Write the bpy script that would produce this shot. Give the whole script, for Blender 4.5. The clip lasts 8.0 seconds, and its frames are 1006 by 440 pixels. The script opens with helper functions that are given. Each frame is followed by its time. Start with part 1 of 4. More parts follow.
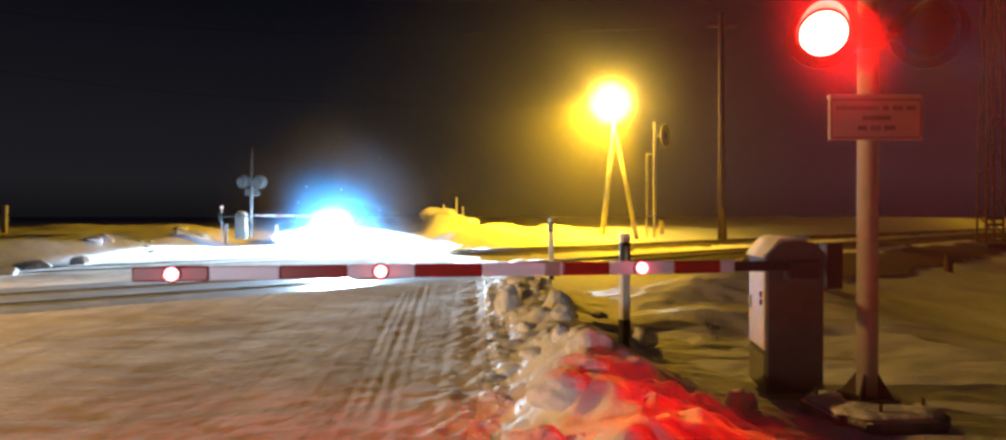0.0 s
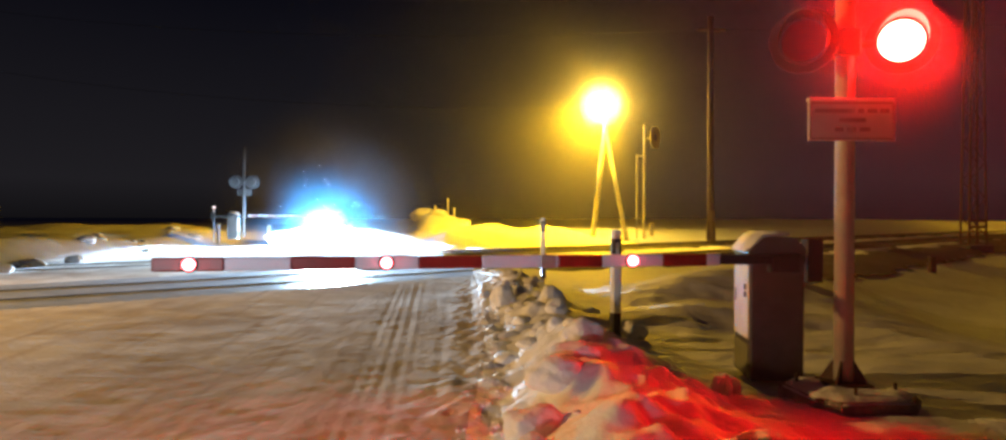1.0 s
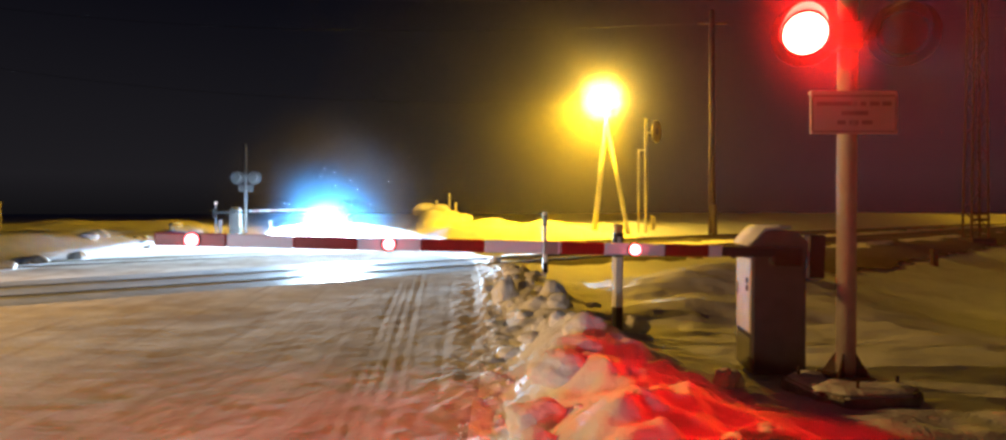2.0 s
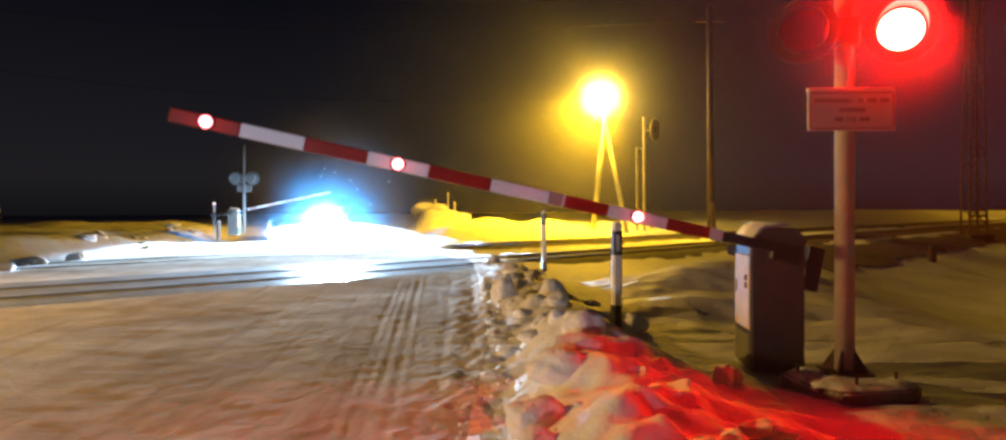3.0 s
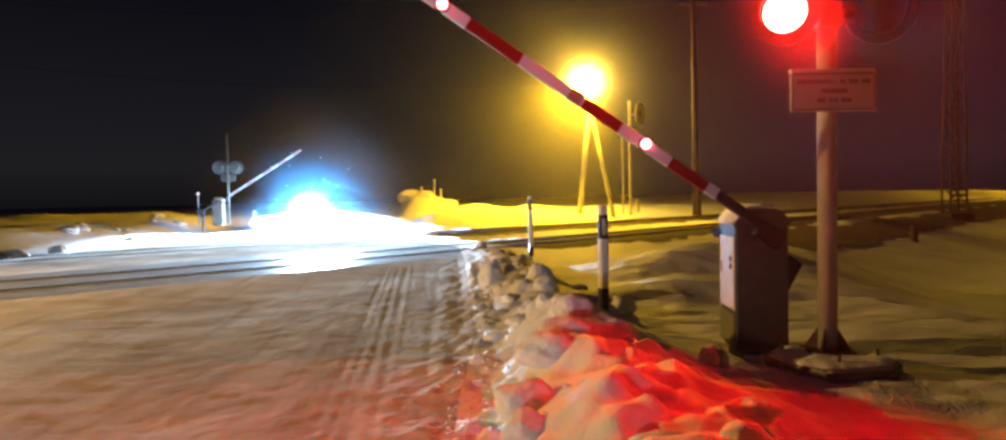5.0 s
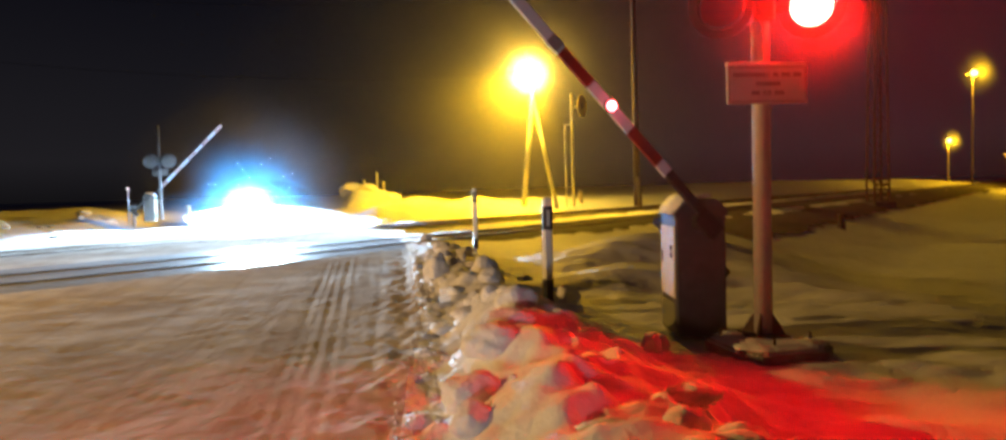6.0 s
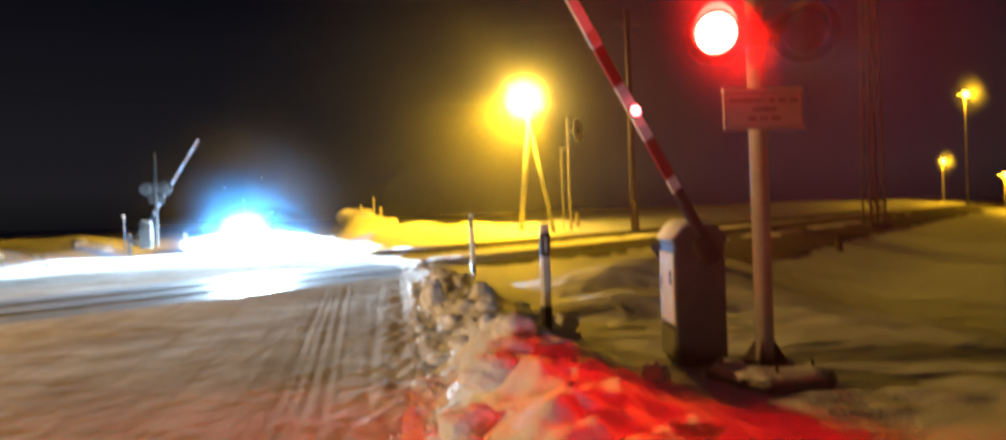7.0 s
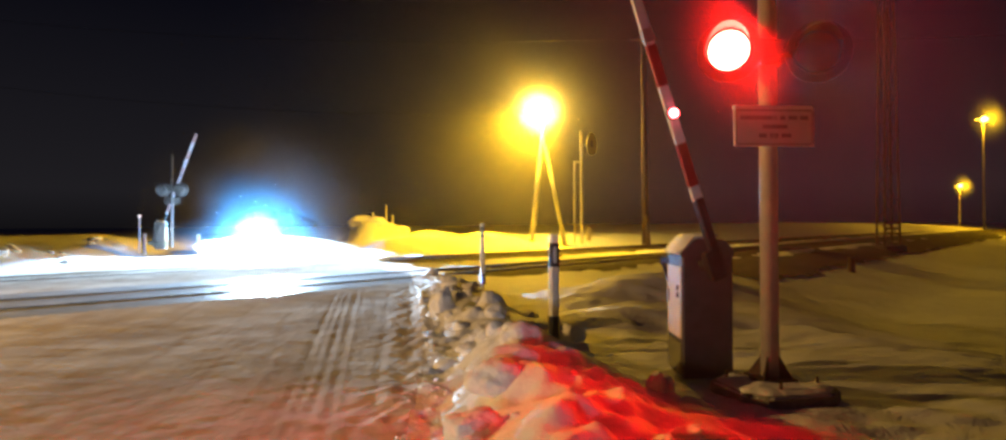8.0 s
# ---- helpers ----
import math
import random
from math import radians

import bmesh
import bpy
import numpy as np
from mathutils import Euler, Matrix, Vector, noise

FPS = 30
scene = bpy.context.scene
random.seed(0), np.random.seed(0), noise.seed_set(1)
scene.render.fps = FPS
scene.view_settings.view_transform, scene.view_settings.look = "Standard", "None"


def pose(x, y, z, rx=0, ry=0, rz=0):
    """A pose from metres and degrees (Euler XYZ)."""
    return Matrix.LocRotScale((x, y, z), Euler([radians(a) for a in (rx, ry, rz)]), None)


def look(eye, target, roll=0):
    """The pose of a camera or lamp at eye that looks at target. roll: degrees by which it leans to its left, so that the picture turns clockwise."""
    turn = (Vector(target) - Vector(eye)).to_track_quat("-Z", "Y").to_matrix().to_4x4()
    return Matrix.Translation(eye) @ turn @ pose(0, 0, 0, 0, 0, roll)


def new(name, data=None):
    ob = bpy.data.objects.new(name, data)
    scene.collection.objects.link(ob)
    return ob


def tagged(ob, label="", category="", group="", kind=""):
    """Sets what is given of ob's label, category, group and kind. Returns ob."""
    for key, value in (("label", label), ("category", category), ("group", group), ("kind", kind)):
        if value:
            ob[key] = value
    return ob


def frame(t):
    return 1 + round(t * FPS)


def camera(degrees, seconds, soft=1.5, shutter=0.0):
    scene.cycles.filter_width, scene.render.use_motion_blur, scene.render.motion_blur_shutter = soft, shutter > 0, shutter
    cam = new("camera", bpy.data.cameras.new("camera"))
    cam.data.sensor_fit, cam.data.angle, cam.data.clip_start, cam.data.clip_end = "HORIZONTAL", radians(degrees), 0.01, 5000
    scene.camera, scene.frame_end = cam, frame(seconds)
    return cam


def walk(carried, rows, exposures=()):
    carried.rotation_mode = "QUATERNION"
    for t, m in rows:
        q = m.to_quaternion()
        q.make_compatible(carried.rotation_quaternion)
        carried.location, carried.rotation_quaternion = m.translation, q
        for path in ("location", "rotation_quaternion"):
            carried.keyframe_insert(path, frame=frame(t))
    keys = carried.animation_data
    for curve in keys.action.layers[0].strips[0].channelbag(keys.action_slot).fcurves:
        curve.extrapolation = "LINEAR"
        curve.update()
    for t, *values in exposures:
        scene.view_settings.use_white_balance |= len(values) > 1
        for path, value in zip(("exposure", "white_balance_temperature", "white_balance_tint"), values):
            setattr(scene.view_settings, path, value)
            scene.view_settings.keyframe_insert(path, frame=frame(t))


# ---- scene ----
cam = camera(73.3, 8.0, soft=2.6, shutter=0.5)
PATH = [
    (0, (0.060, 0.262, 1.300), (-0.070, 10.261, 1.265), 0.10),
    (0.5, (0.078, 0.340, 1.350), (-0.102, 10.339, 1.245), 0.10),
    (0.6, (0.078, 0.320, 1.345), (-0.090, 10.319, 1.250), 0.12),
    (0.74, (0.001, -0.001, 1.250), (0.016, 9.999, 1.244), 0.26),
    (1, (0.001, -0.001, 1.250), (0.016, 9.999, 1.244), 0.26),
    (1.5, (-0.000, -0.000, 1.250), (0.000, 10.000, 1.180), 0.20),
    (3, (0.001, -0.004, 1.247), (0.011, 9.995, 1.147), -0.29),
    (3.5, (-0.002, -0.038, 1.246), (0.046, 9.960, 1.026), -0.21),
    (4, (0.005, -0.023, 1.241), (0.016, 9.971, 0.894), -0.96),
    (4.5, (0.010, -0.012, 1.240), (0.124, 9.980, 0.857), -1.19),
    (5.8, (-0.004, -0.010, 1.236), (0.713, 9.964, 1.081), -0.90),
    (6, (0.002, -0.001, 1.235), (1.023, 9.937, 0.797), -1.58),
    (6.5, (0.015, 0.046, 1.220), (1.008, 9.958, 0.348), -2.85),
    (6.8, (0.015, 0.046, 1.220), (1.077, 9.951, 0.584), -2.55),
    (7, (0.009, 0.047, 1.264), (1.082, 9.989, 1.178), -2.06),
    (7.2, (0.001, -0.027, 1.244), (0.789, 9.933, 1.774), -1.66),
    (7.5, (0.001, -0.027, 1.244), (0.659, 9.943, 1.670), -1.66),
    (8, (0.009, -0.028, 1.239), (0.918, 9.930, 1.327), -0.31),
]
walk(cam, [(t, look(e, g, r)) for t, e, g, r in PATH])

# ---- night sky, lamps of the place and an unseen front pair ----
world = bpy.data.worlds.new("night_sky")
scene.world = world
world.use_nodes = True
_n, _l = world.node_tree.nodes, world.node_tree.links
_tc = _n.new("ShaderNodeTexCoord")
_sep = _n.new("ShaderNodeSeparateXYZ")
_ramp = _n.new("ShaderNodeValToRGB")
_l.new(_tc.outputs["Generated"], _sep.inputs[0])
_l.new(_sep.outputs["Z"], _ramp.inputs["Fac"])
_ramp.color_ramp.elements[0].position, _ramp.color_ramp.elements[0].color = 0.0, (0.012, 0.011, 0.013, 1)
_ramp.color_ramp.elements[1].position, _ramp.color_ramp.elements[1].color = 0.35, (0.0020, 0.0024, 0.0082, 1)
_low = _ramp.color_ramp.elements.new(0.05)
_low.color = (0.026, 0.024, 0.029, 1)
_l.new(_ramp.outputs["Color"], _n["Background"].inputs["Color"])
_n["Background"].inputs["Strength"].default_value = 0.5
scene.view_settings.exposure = 0.0

SODIUM = (1.0, 0.53, 0.008)
COLD = (0.50, 0.75, 1.0)
FRINGE = (0.05, 0.38, 1.0)
WARM = (1.0, 0.54, 0.14)


def point_lamp(name, place, power, colour, radius):
    data = bpy.data.lights.new(name, "POINT")
    data.energy, data.color, data.shadow_soft_size = power, colour, radius
    ob = new(name, data)
    ob.location = place
    return ob


def beam(name, eye, target, power, colour, degrees, radius, blend=0.8, wide=1.0):
    data = bpy.data.lights.new(name, "SPOT")
    data.energy, data.color, data.shadow_soft_size = power, colour, radius
    data.spot_size, data.spot_blend = radians(degrees), blend
    ob = new(name, data)
    ob.matrix_world = look(eye, target) @ Matrix.Diagonal((wide, 1, 1, 1))
    return ob


LAMP = Vector((5.75, 40.0, 8.2))         # head of the sodium street lamp
CAR = Vector((-8.9, 35.0, 0.12))         # waiting car, middle of its front axle
CAR_YAW = 14.0
beam("street_light", LAMP + Vector((0, 0, -0.34)), LAMP + Vector((-5.5, -5, -9.0)), 26000, SODIUM, 142, 0.16, 1.0)
point_lamp("street_glow", LAMP + Vector((0, 0, -0.30)), 6800, SODIUM, 0.2)
beam("roadside_light", (-15.0, 6.0, 4.2), (-1.0, 5.5, 0.0), 7000, WARM, 136, 0.15, 0.7)
# Unseen frontal pair, added to brighten the arm, sign and near snow.
for sx in (-2.9, -1.7):
    beam("unseen_front_light", (sx, -1.5, 0.68), (sx + 0.4, 14, 1.5), 260, (0.93, 0.90, 1.0), 52, 0.07, 1.0, 1.5)
CAR_M = Matrix.Translation(CAR) @ pose(0, 0, 0, 0, 0, CAR_YAW)
for sx in (-0.62, 0.62):
    beam("head_beam", CAR_M @ Vector((sx, -0.98, 0.66)), CAR_M @ Vector((sx, -5.0, -0.135)), 480000, COLD, 20.2, 0.08, 0.25, 6.0)
    beam("head_spill", CAR_M @ Vector((sx, -0.99, 0.66)), CAR_M @ Vector((sx, -14, 0.65)), 7000, FRINGE, 160, 0.08, 1.0)

# ---- materials ----


def mat(name, base, rough=0.6, metal=0.0, vary=0.15, scale=6.0, bump=0.0, bump_scale=40.0, second=None, second_scale=1.2, cover=0.45, spec=0.4):
    m = bpy.data.materials.new(name)
    m.use_nodes = True
    n, l = m.node_tree.nodes, m.node_tree.links
    bsdf = n["Principled BSDF"]
    tc = n.new("ShaderNodeTexCoord")
    fine = n.new("ShaderNodeTexNoise")
    fine.inputs["Scale"].default_value, fine.inputs["Detail"].default_value = scale, 6
    l.new(tc.outputs["Object"], fine.inputs["Vector"])
    ramp = n.new("ShaderNodeValToRGB")
    lo = [max(0, c * (1 - vary)) for c in base]
    hi = [min(1, c * (1 + vary)) for c in base]
    ramp.color_ramp.elements[0].position, ramp.color_ramp.elements[0].color = 0.3, (*lo, 1)
    ramp.color_ramp.elements[1].position, ramp.color_ramp.elements[1].color = 0.7, (*hi, 1)
    l.new(fine.outputs["Fac"], ramp.inputs["Fac"])
    colour = ramp.outputs["Color"]
    if second:
        big = n.new("ShaderNodeTexNoise")
        big.inputs["Scale"].default_value, big.inputs["Detail"].default_value = second_scale, 8
        big.inputs["Roughness"].default_value = 0.65
        l.new(tc.outputs["Object"], big.inputs["Vector"])
        step = n.new("ShaderNodeValToRGB")
        step.color_ramp.elements[0].position, step.color_ramp.elements[1].position = cover, cover + 0.18
        l.new(big.outputs["Fac"], step.inputs["Fac"])
        mix = n.new("ShaderNodeMix")
        mix.data_type = "RGBA"
        l.new(step.outputs["Color"], mix.inputs["Factor"])
        l.new(colour, mix.inputs["A"])
        mix.inputs["B"].default_value = (*second, 1)
        colour = mix.outputs["Result"]
    l.new(colour, bsdf.inputs["Base Color"])
    bsdf.inputs["Roughness"].default_value, bsdf.inputs["Metallic"].default_value = rough, metal
    bsdf.inputs["Specular IOR Level"].default_value = spec
    if bump:
        grain = n.new("ShaderNodeTexNoise")
        grain.inputs["Scale"].default_value, grain.inputs["Detail"].default_value = bump_scale, 8
        l.new(tc.outputs["Object"], grain.inputs["Vector"])
        relief = n.new("ShaderNodeBump")
        relief.inputs["Strength"].default_value, relief.inputs["Distance"].default_value = bump, 0.02
        l.new(grain.outputs["Fac"], relief.inputs["Height"])
        l.new(relief.outputs["Normal"], bsdf.inputs["Normal"])
    return m


def glow(name, colour, strength):
    m = bpy.data.materials.new(name)
    m.use_nodes = True
    bsdf = m.node_tree.nodes["Principled BSDF"]
    bsdf.inputs["Base Color"].default_value = (0.3, 0.05, 0.04, 1)
    bsdf.inputs["Emission Color"].default_value = (*colour, 1)
    bsdf.inputs["Emission Strength"].default_value = strength
    return m


# Thin sheet that catches lamp light, in place of haze and glare.
def veil_material(share, centre, radius, returned=0.06, flat=1.0):
    m = bpy.data.materials.new("glare_haze_veil")
    m.use_nodes = True
    n, l = m.node_tree.nodes, m.node_tree.links
    n.remove(n["Principled BSDF"])
    clear, through_, back = n.new("ShaderNodeBsdfTransparent"), n.new("ShaderNodeBsdfTranslucent"), n.new("ShaderNodeBsdfDiffuse")
    for node in (through_, back):
        node.inputs["Color"].default_value = (0.9, 0.9, 0.9, 1)
    both, thin = n.new("ShaderNodeMixShader"), n.new("ShaderNodeMixShader")
    both.inputs["Fac"].default_value = returned
    tc, cloud, amount = n.new("ShaderNodeTexCoord"), n.new("ShaderNodeTexNoise"), n.new("ShaderNodeMapRange")
    cloud.inputs["Scale"].default_value, cloud.inputs["Detail"].default_value = 0.35, 3
    l.new(tc.outputs["Object"], cloud.inputs["Vector"])
    l.new(cloud.outputs["Fac"], amount.inputs["Value"])
    amount.inputs["To Min"].default_value, amount.inputs["To Max"].default_value = share * 0.75, share * 1.25
    gap, fade, both_ = n.new("ShaderNodeVectorMath"), n.new("ShaderNodeMapRange"), n.new("ShaderNodeMath")
    gap.operation, both_.operation, fade.interpolation_type = "DISTANCE", "MULTIPLY", "SMOOTHERSTEP"
    squash = n.new("ShaderNodeVectorMath")
    squash.operation = "MULTIPLY"
    squash.inputs[1].default_value = (1, 1, flat)
    gap.inputs[1].default_value = (centre[0], centre[1], centre[2] * flat)
    l.new(tc.outputs["Object"], squash.inputs[0])
    l.new(squash.outputs["Vector"], gap.inputs[0])
    l.new(gap.outputs["Value"], fade.inputs["Value"])
    fade.inputs["From Max"].default_value, fade.inputs["To Min"].default_value, fade.inputs["To Max"].default_value = radius, 1.0, 0.0
    l.new(amount.outputs["Result"], both_.inputs[0])
    l.new(fade.outputs["Result"], both_.inputs[1])
    l.new(both_.outputs[0], thin.inputs["Fac"])
    l.new(through_.outputs[0], both.inputs[1])
    l.new(back.outputs[0], both.inputs[2])
    l.new(clear.outputs[0], thin.inputs[1])
    l.new(both.outputs[0], thin.inputs[2])
    l.new(thin.outputs[0], n["Material Output"].inputs["Surface"])
    return m


SNOW = mat("snow", (0.80, 0.81, 0.83), 0.62, vary=0.06, scale=3, bump=0.55, bump_scale=28, second=(0.62, 0.62, 0.62), second_scale=0.6, cover=0.56, spec=0.1)
CLOD = mat("clod_snow", (0.76, 0.76, 0.77), 0.6, vary=0.10, scale=9, bump=0.6, bump_scale=30, second=(0.60, 0.59, 0.57), second_scale=3.5, cover=0.55, spec=0.08)
PACKED = mat("packed_snow", (0.58, 0.55, 0.52), 0.72, vary=0.14, scale=2.2, bump=0.5, bump_scale=15, second=(0.36, 0.31, 0.27), second_scale=0.45, cover=0.47, spec=0.0)
# Icy deck; its blue cast is the headlights' tint put into the colour.
ICY = mat("blue_lit_icy_snow", (0.28, 0.32, 0.40), 0.36, vary=0.2, scale=3, bump=0.25, bump_scale=12, second=(0.46, 0.48, 0.54), second_scale=1.1, cover=0.5, spec=0.12)
STEEL = mat("galvanised_steel", (0.46, 0.46, 0.47), 0.45, 0.7, vary=0.12, scale=18)
GREY_PAINT = mat("grey_pole_paint", (0.34, 0.33, 0.33), 0.5, vary=0.10, scale=12, bump=0.1, second=(0.30, 0.28, 0.26), second_scale=5, cover=0.62)
DULL_PAINT = mat("dull_grey_paint", (0.045, 0.045, 0.05), 0.7, vary=0.15, scale=9, second=(0.07, 0.065, 0.07), second_scale=4, cover=0.55)
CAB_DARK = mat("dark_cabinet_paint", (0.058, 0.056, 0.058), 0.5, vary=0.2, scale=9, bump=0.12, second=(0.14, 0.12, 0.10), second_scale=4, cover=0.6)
# Cream side panel, yellowed further to carry the sodium light on it.
CAB_LIGHT = mat("lamp_yellowed_cream_paint", (0.68, 0.58, 0.32), 0.5, vary=0.08, scale=9, second=(0.40, 0.36, 0.30), second_scale=5, cover=0.62)
CAB_GREEN = mat("dull_green_paint", (0.16, 0.16, 0.08), 0.6, vary=0.15, scale=9, second=(0.10, 0.09, 0.06), second_scale=5, cover=0.55)
CONCRETE = mat("concrete", (0.26, 0.25, 0.24), 0.85, vary=0.2, scale=14, bump=0.5, bump_scale=45, second=(0.14, 0.13, 0.12), second_scale=3)
ARM_RED = mat("red_reflective_film", (0.25, 0.016, 0.014), 0.35, vary=0.12, scale=7, second=(0.19, 0.02, 0.018), second_scale=4, cover=0.6)
ARM_WHITE = mat("white_reflective_film", (0.66, 0.74, 0.90), 0.35, vary=0.05, scale=7, second=(0.62, 0.63, 0.66), second_scale=4, cover=0.62)
# paler red, used for the far arm's bands
ARM_PALE = mat("pale_red_film", (0.50, 0.36, 0.38), 0.6, vary=0.12, scale=7, second=(0.62, 0.60, 0.62), second_scale=2, cover=0.5)
BLACK = mat("black_plastic", (0.018, 0.018, 0.02), 0.5, vary=0.25, scale=12)
BLACK_METAL = mat("black_painted_metal", (0.02, 0.02, 0.022), 0.45, 0.2, vary=0.25, scale=10)
POST_WHITE = mat("white_plastic", (0.74, 0.74, 0.72), 0.45, vary=0.06, scale=14, second=(0.52, 0.50, 0.46), second_scale=7, cover=0.6)
SIGN_WHITE = mat("sign_face", (0.66, 0.66, 0.68), 0.4, vary=0.05, scale=8, second=(0.62, 0.60, 0.60), second_scale=6, cover=0.62)
SIGN_INK = mat("sign_ink", (0.30, 0.26, 0.28), 0.5, vary=0.2, scale=10)
WOOD = mat("weathered_wood", (0.085, 0.065, 0.05), 0.8, vary=0.3, scale=8, bump=0.5, bump_scale=22)
POLE_CONC = mat("pale_concrete", (0.40, 0.38, 0.34), 0.8, vary=0.15, scale=6, bump=0.3)
RUST = mat("rusty_steel", (0.07, 0.042, 0.03), 0.7, 0.3, vary=0.3, scale=9, bump=0.3)
BALLAST = mat("ballast", (0.055, 0.047, 0.042), 0.9, vary=0.4, scale=5, bump=0.9, bump_scale=9, second=(0.45, 0.45, 0.46), second_scale=0.9, cover=0.63)
CAR_PAINT = mat("dark_car_paint", (0.05, 0.055, 0.065), 0.6, 0.3, vary=0.1, scale=4)
CAR_GLASS = mat("dark_glass", (0.02, 0.022, 0.025), 0.3, 0.0, vary=0.1, scale=3)
RUBBER = mat("rubber", (0.02, 0.02, 0.02), 0.8, vary=0.2, scale=20)
YELLOW_SIGN = mat("yellow_sign_face", (0.60, 0.52, 0.30), 0.5, vary=0.1, scale=6)
REFLECTOR = mat("reflector_strip", (0.55, 0.55, 0.57), 0.25, 0.2, vary=0.1, scale=20)
SIGNAL_GLOW = glow("lit_red_lens", (1.0, 0.006, 0.004), 1000)
ARM_GLOW = glow("lit_small_red_lens", (1.0, 0.09, 0.10), 26)
HEAD_GLOW = glow("lit_headlamp", (0.75, 0.88, 1.0), 20)
SODIUM_GLOW = glow("lit_sodium_bowl", (1.0, 0.72, 0.20), 160)
AMBER_GLOW = glow("lit_amber_bowl", (1.0, 0.62, 0.12), 12)
PIN_GLOW = glow("lit_pin_lamp", (0.95, 0.97, 1.0), 1.2)
DARK_LENS = mat("unlit_red_glass", (0.10, 0.006, 0.006), 0.12, vary=0.1, scale=10, spec=0.6)



def dirt_streaks(m, slant, dirt, wide, long, cover):
    """Brown dirt drawn out along the road by the wheels."""
    n, l = m.node_tree.nodes, m.node_tree.links
    bsdf = n["Principled BSDF"]
    before = bsdf.inputs["Base Color"].links[0].from_socket
    tc, dot, sep, join = n.new("ShaderNodeTexCoord"), n.new("ShaderNodeVectorMath"), n.new("ShaderNodeSeparateXYZ"), n.new("ShaderNodeCombineXYZ")
    dot.operation = "DOT_PRODUCT"
    dot.inputs[1].default_value = (wide, wide * slant, 0)
    l.new(tc.outputs["Object"], dot.inputs[0])
    l.new(tc.outputs["Object"], sep.inputs[0])
    far = n.new("ShaderNodeMath")
    far.operation = "MULTIPLY"
    far.inputs[1].default_value = long
    l.new(sep.outputs["Y"], far.inputs[0])
    l.new(dot.outputs["Value"], join.inputs["X"])
    l.new(far.outputs[0], join.inputs["Y"])
    spots, step, mix = n.new("ShaderNodeTexNoise"), n.new("ShaderNodeValToRGB"), n.new("ShaderNodeMix")
    spots.inputs["Scale"].default_value, spots.inputs["Detail"].default_value, spots.inputs["Roughness"].default_value = 1.0, 7, 0.6
    l.new(join.outputs[0], spots.inputs["Vector"])
    step.color_ramp.elements[0].position, step.color_ramp.elements[1].position = cover, cover + 0.22
    step.color_ramp.elements[1].color = (0.8, 0.8, 0.8, 1)
    l.new(spots.outputs["Fac"], step.inputs["Fac"])
    mix.data_type = "RGBA"
    l.new(step.outputs["Color"], mix.inputs["Factor"])
    l.new(before, mix.inputs["A"])
    mix.inputs["B"].default_value = (*dirt, 1)
    l.new(mix.outputs["Result"], bsdf.inputs["Base Color"])


dirt_streaks(PACKED, 0.102, (0.36, 0.28, 0.21), 1.1, 0.10, 0.52)
dirt_streaks(PACKED, 0.102, (0.32, 0.25, 0.19), 5.0, 0.22, 0.56)

# ---- mesh helpers ----


def finish(bm, name, material, parent, label="", smooth=False):
    me = bpy.data.meshes.new(name)
    bm.normal_update()
    bm.to_mesh(me)
    bm.free()
    for m in material if isinstance(material, (list, tuple)) else [material]:
        me.materials.append(m)
    if smooth:
        for p in me.polygons:
            p.use_smooth = True
    ob = new(name, me)
    if parent:
        ob.parent = parent
    return tagged(ob, label)


def part(name, bm, material, parent, label="", smooth=False):
    return finish(bm, name, material, parent, label, smooth)


def base(name, place=(0, 0, 0), rz=0.0, label="", category="", group=""):
    ob = new(name)
    ob.matrix_world = pose(*place, 0, 0, rz)
    ob.empty_display_size = 0.1
    return tagged(ob, label, category, group)


def box(bm, centre, size, bevel=0.0, m=None, segments=2):
    made = bmesh.ops.create_cube(bm, size=1.0, matrix=Matrix.Translation(centre) @ Matrix.Diagonal((*size, 1)))
    verts = made["verts"]
    if bevel:
        edges = list({e for v in verts for e in v.link_edges})
        out = bmesh.ops.bevel(bm, geom=edges, offset=bevel, segments=segments, affect="EDGES", profile=0.5)
        verts = list({v for f in out["faces"] for v in f.verts} | {v for v in verts if v.is_valid})
    if m is not None:
        bmesh.ops.transform(bm, matrix=m, verts=[v for v in verts if v.is_valid])
    return bm


def rod(bm, a, b, r1, r2=None, segments=16, caps=True):
    a, b = Vector(a), Vector(b)
    d = b - a
    m = Matrix.Translation((a + b) / 2) @ d.to_track_quat("Z", "Y").to_matrix().to_4x4()
    bmesh.ops.create_cone(bm, cap_ends=caps, segments=segments, radius1=r1, radius2=r1 if r2 is None else r2, depth=d.length, matrix=m)
    return bm


def ball(bm, centre, r, scale=(1, 1, 1), sub=3):
    bmesh.ops.create_icosphere(bm, subdivisions=sub, radius=r, matrix=Matrix.Translation(centre) @ Matrix.Diagonal((*scale, 1)))
    return bm


def slab(bm, outline, z0, z1, bevel=0.0):
    """An upright prism over a flat outline."""
    low = [bm.verts.new((x, y, z0)) for x, y in outline]
    high = [bm.verts.new((x, y, z1)) for x, y in outline]
    n = len(outline)
    bm.faces.new(low[::-1])
    top = bm.faces.new(high)
    for i in range(n):
        bm.faces.new((low[i], low[(i + 1) % n], high[(i + 1) % n], high[i]))
    if bevel:
        bmesh.ops.bevel(bm, geom=list(top.edges), offset=bevel, segments=2, affect="EDGES")
    return bm


def rough_up(bm, amount, scale, seed=0.0):
    for v in bm.verts:
        p = v.co * scale + Vector((seed, seed * 1.7, seed * 0.3))
        v.co += v.co.normalized() * amount * noise.fractal(p, 0.8, 2.0, 4)


# ---- terrain ----
_rng = np.random.RandomState(7)
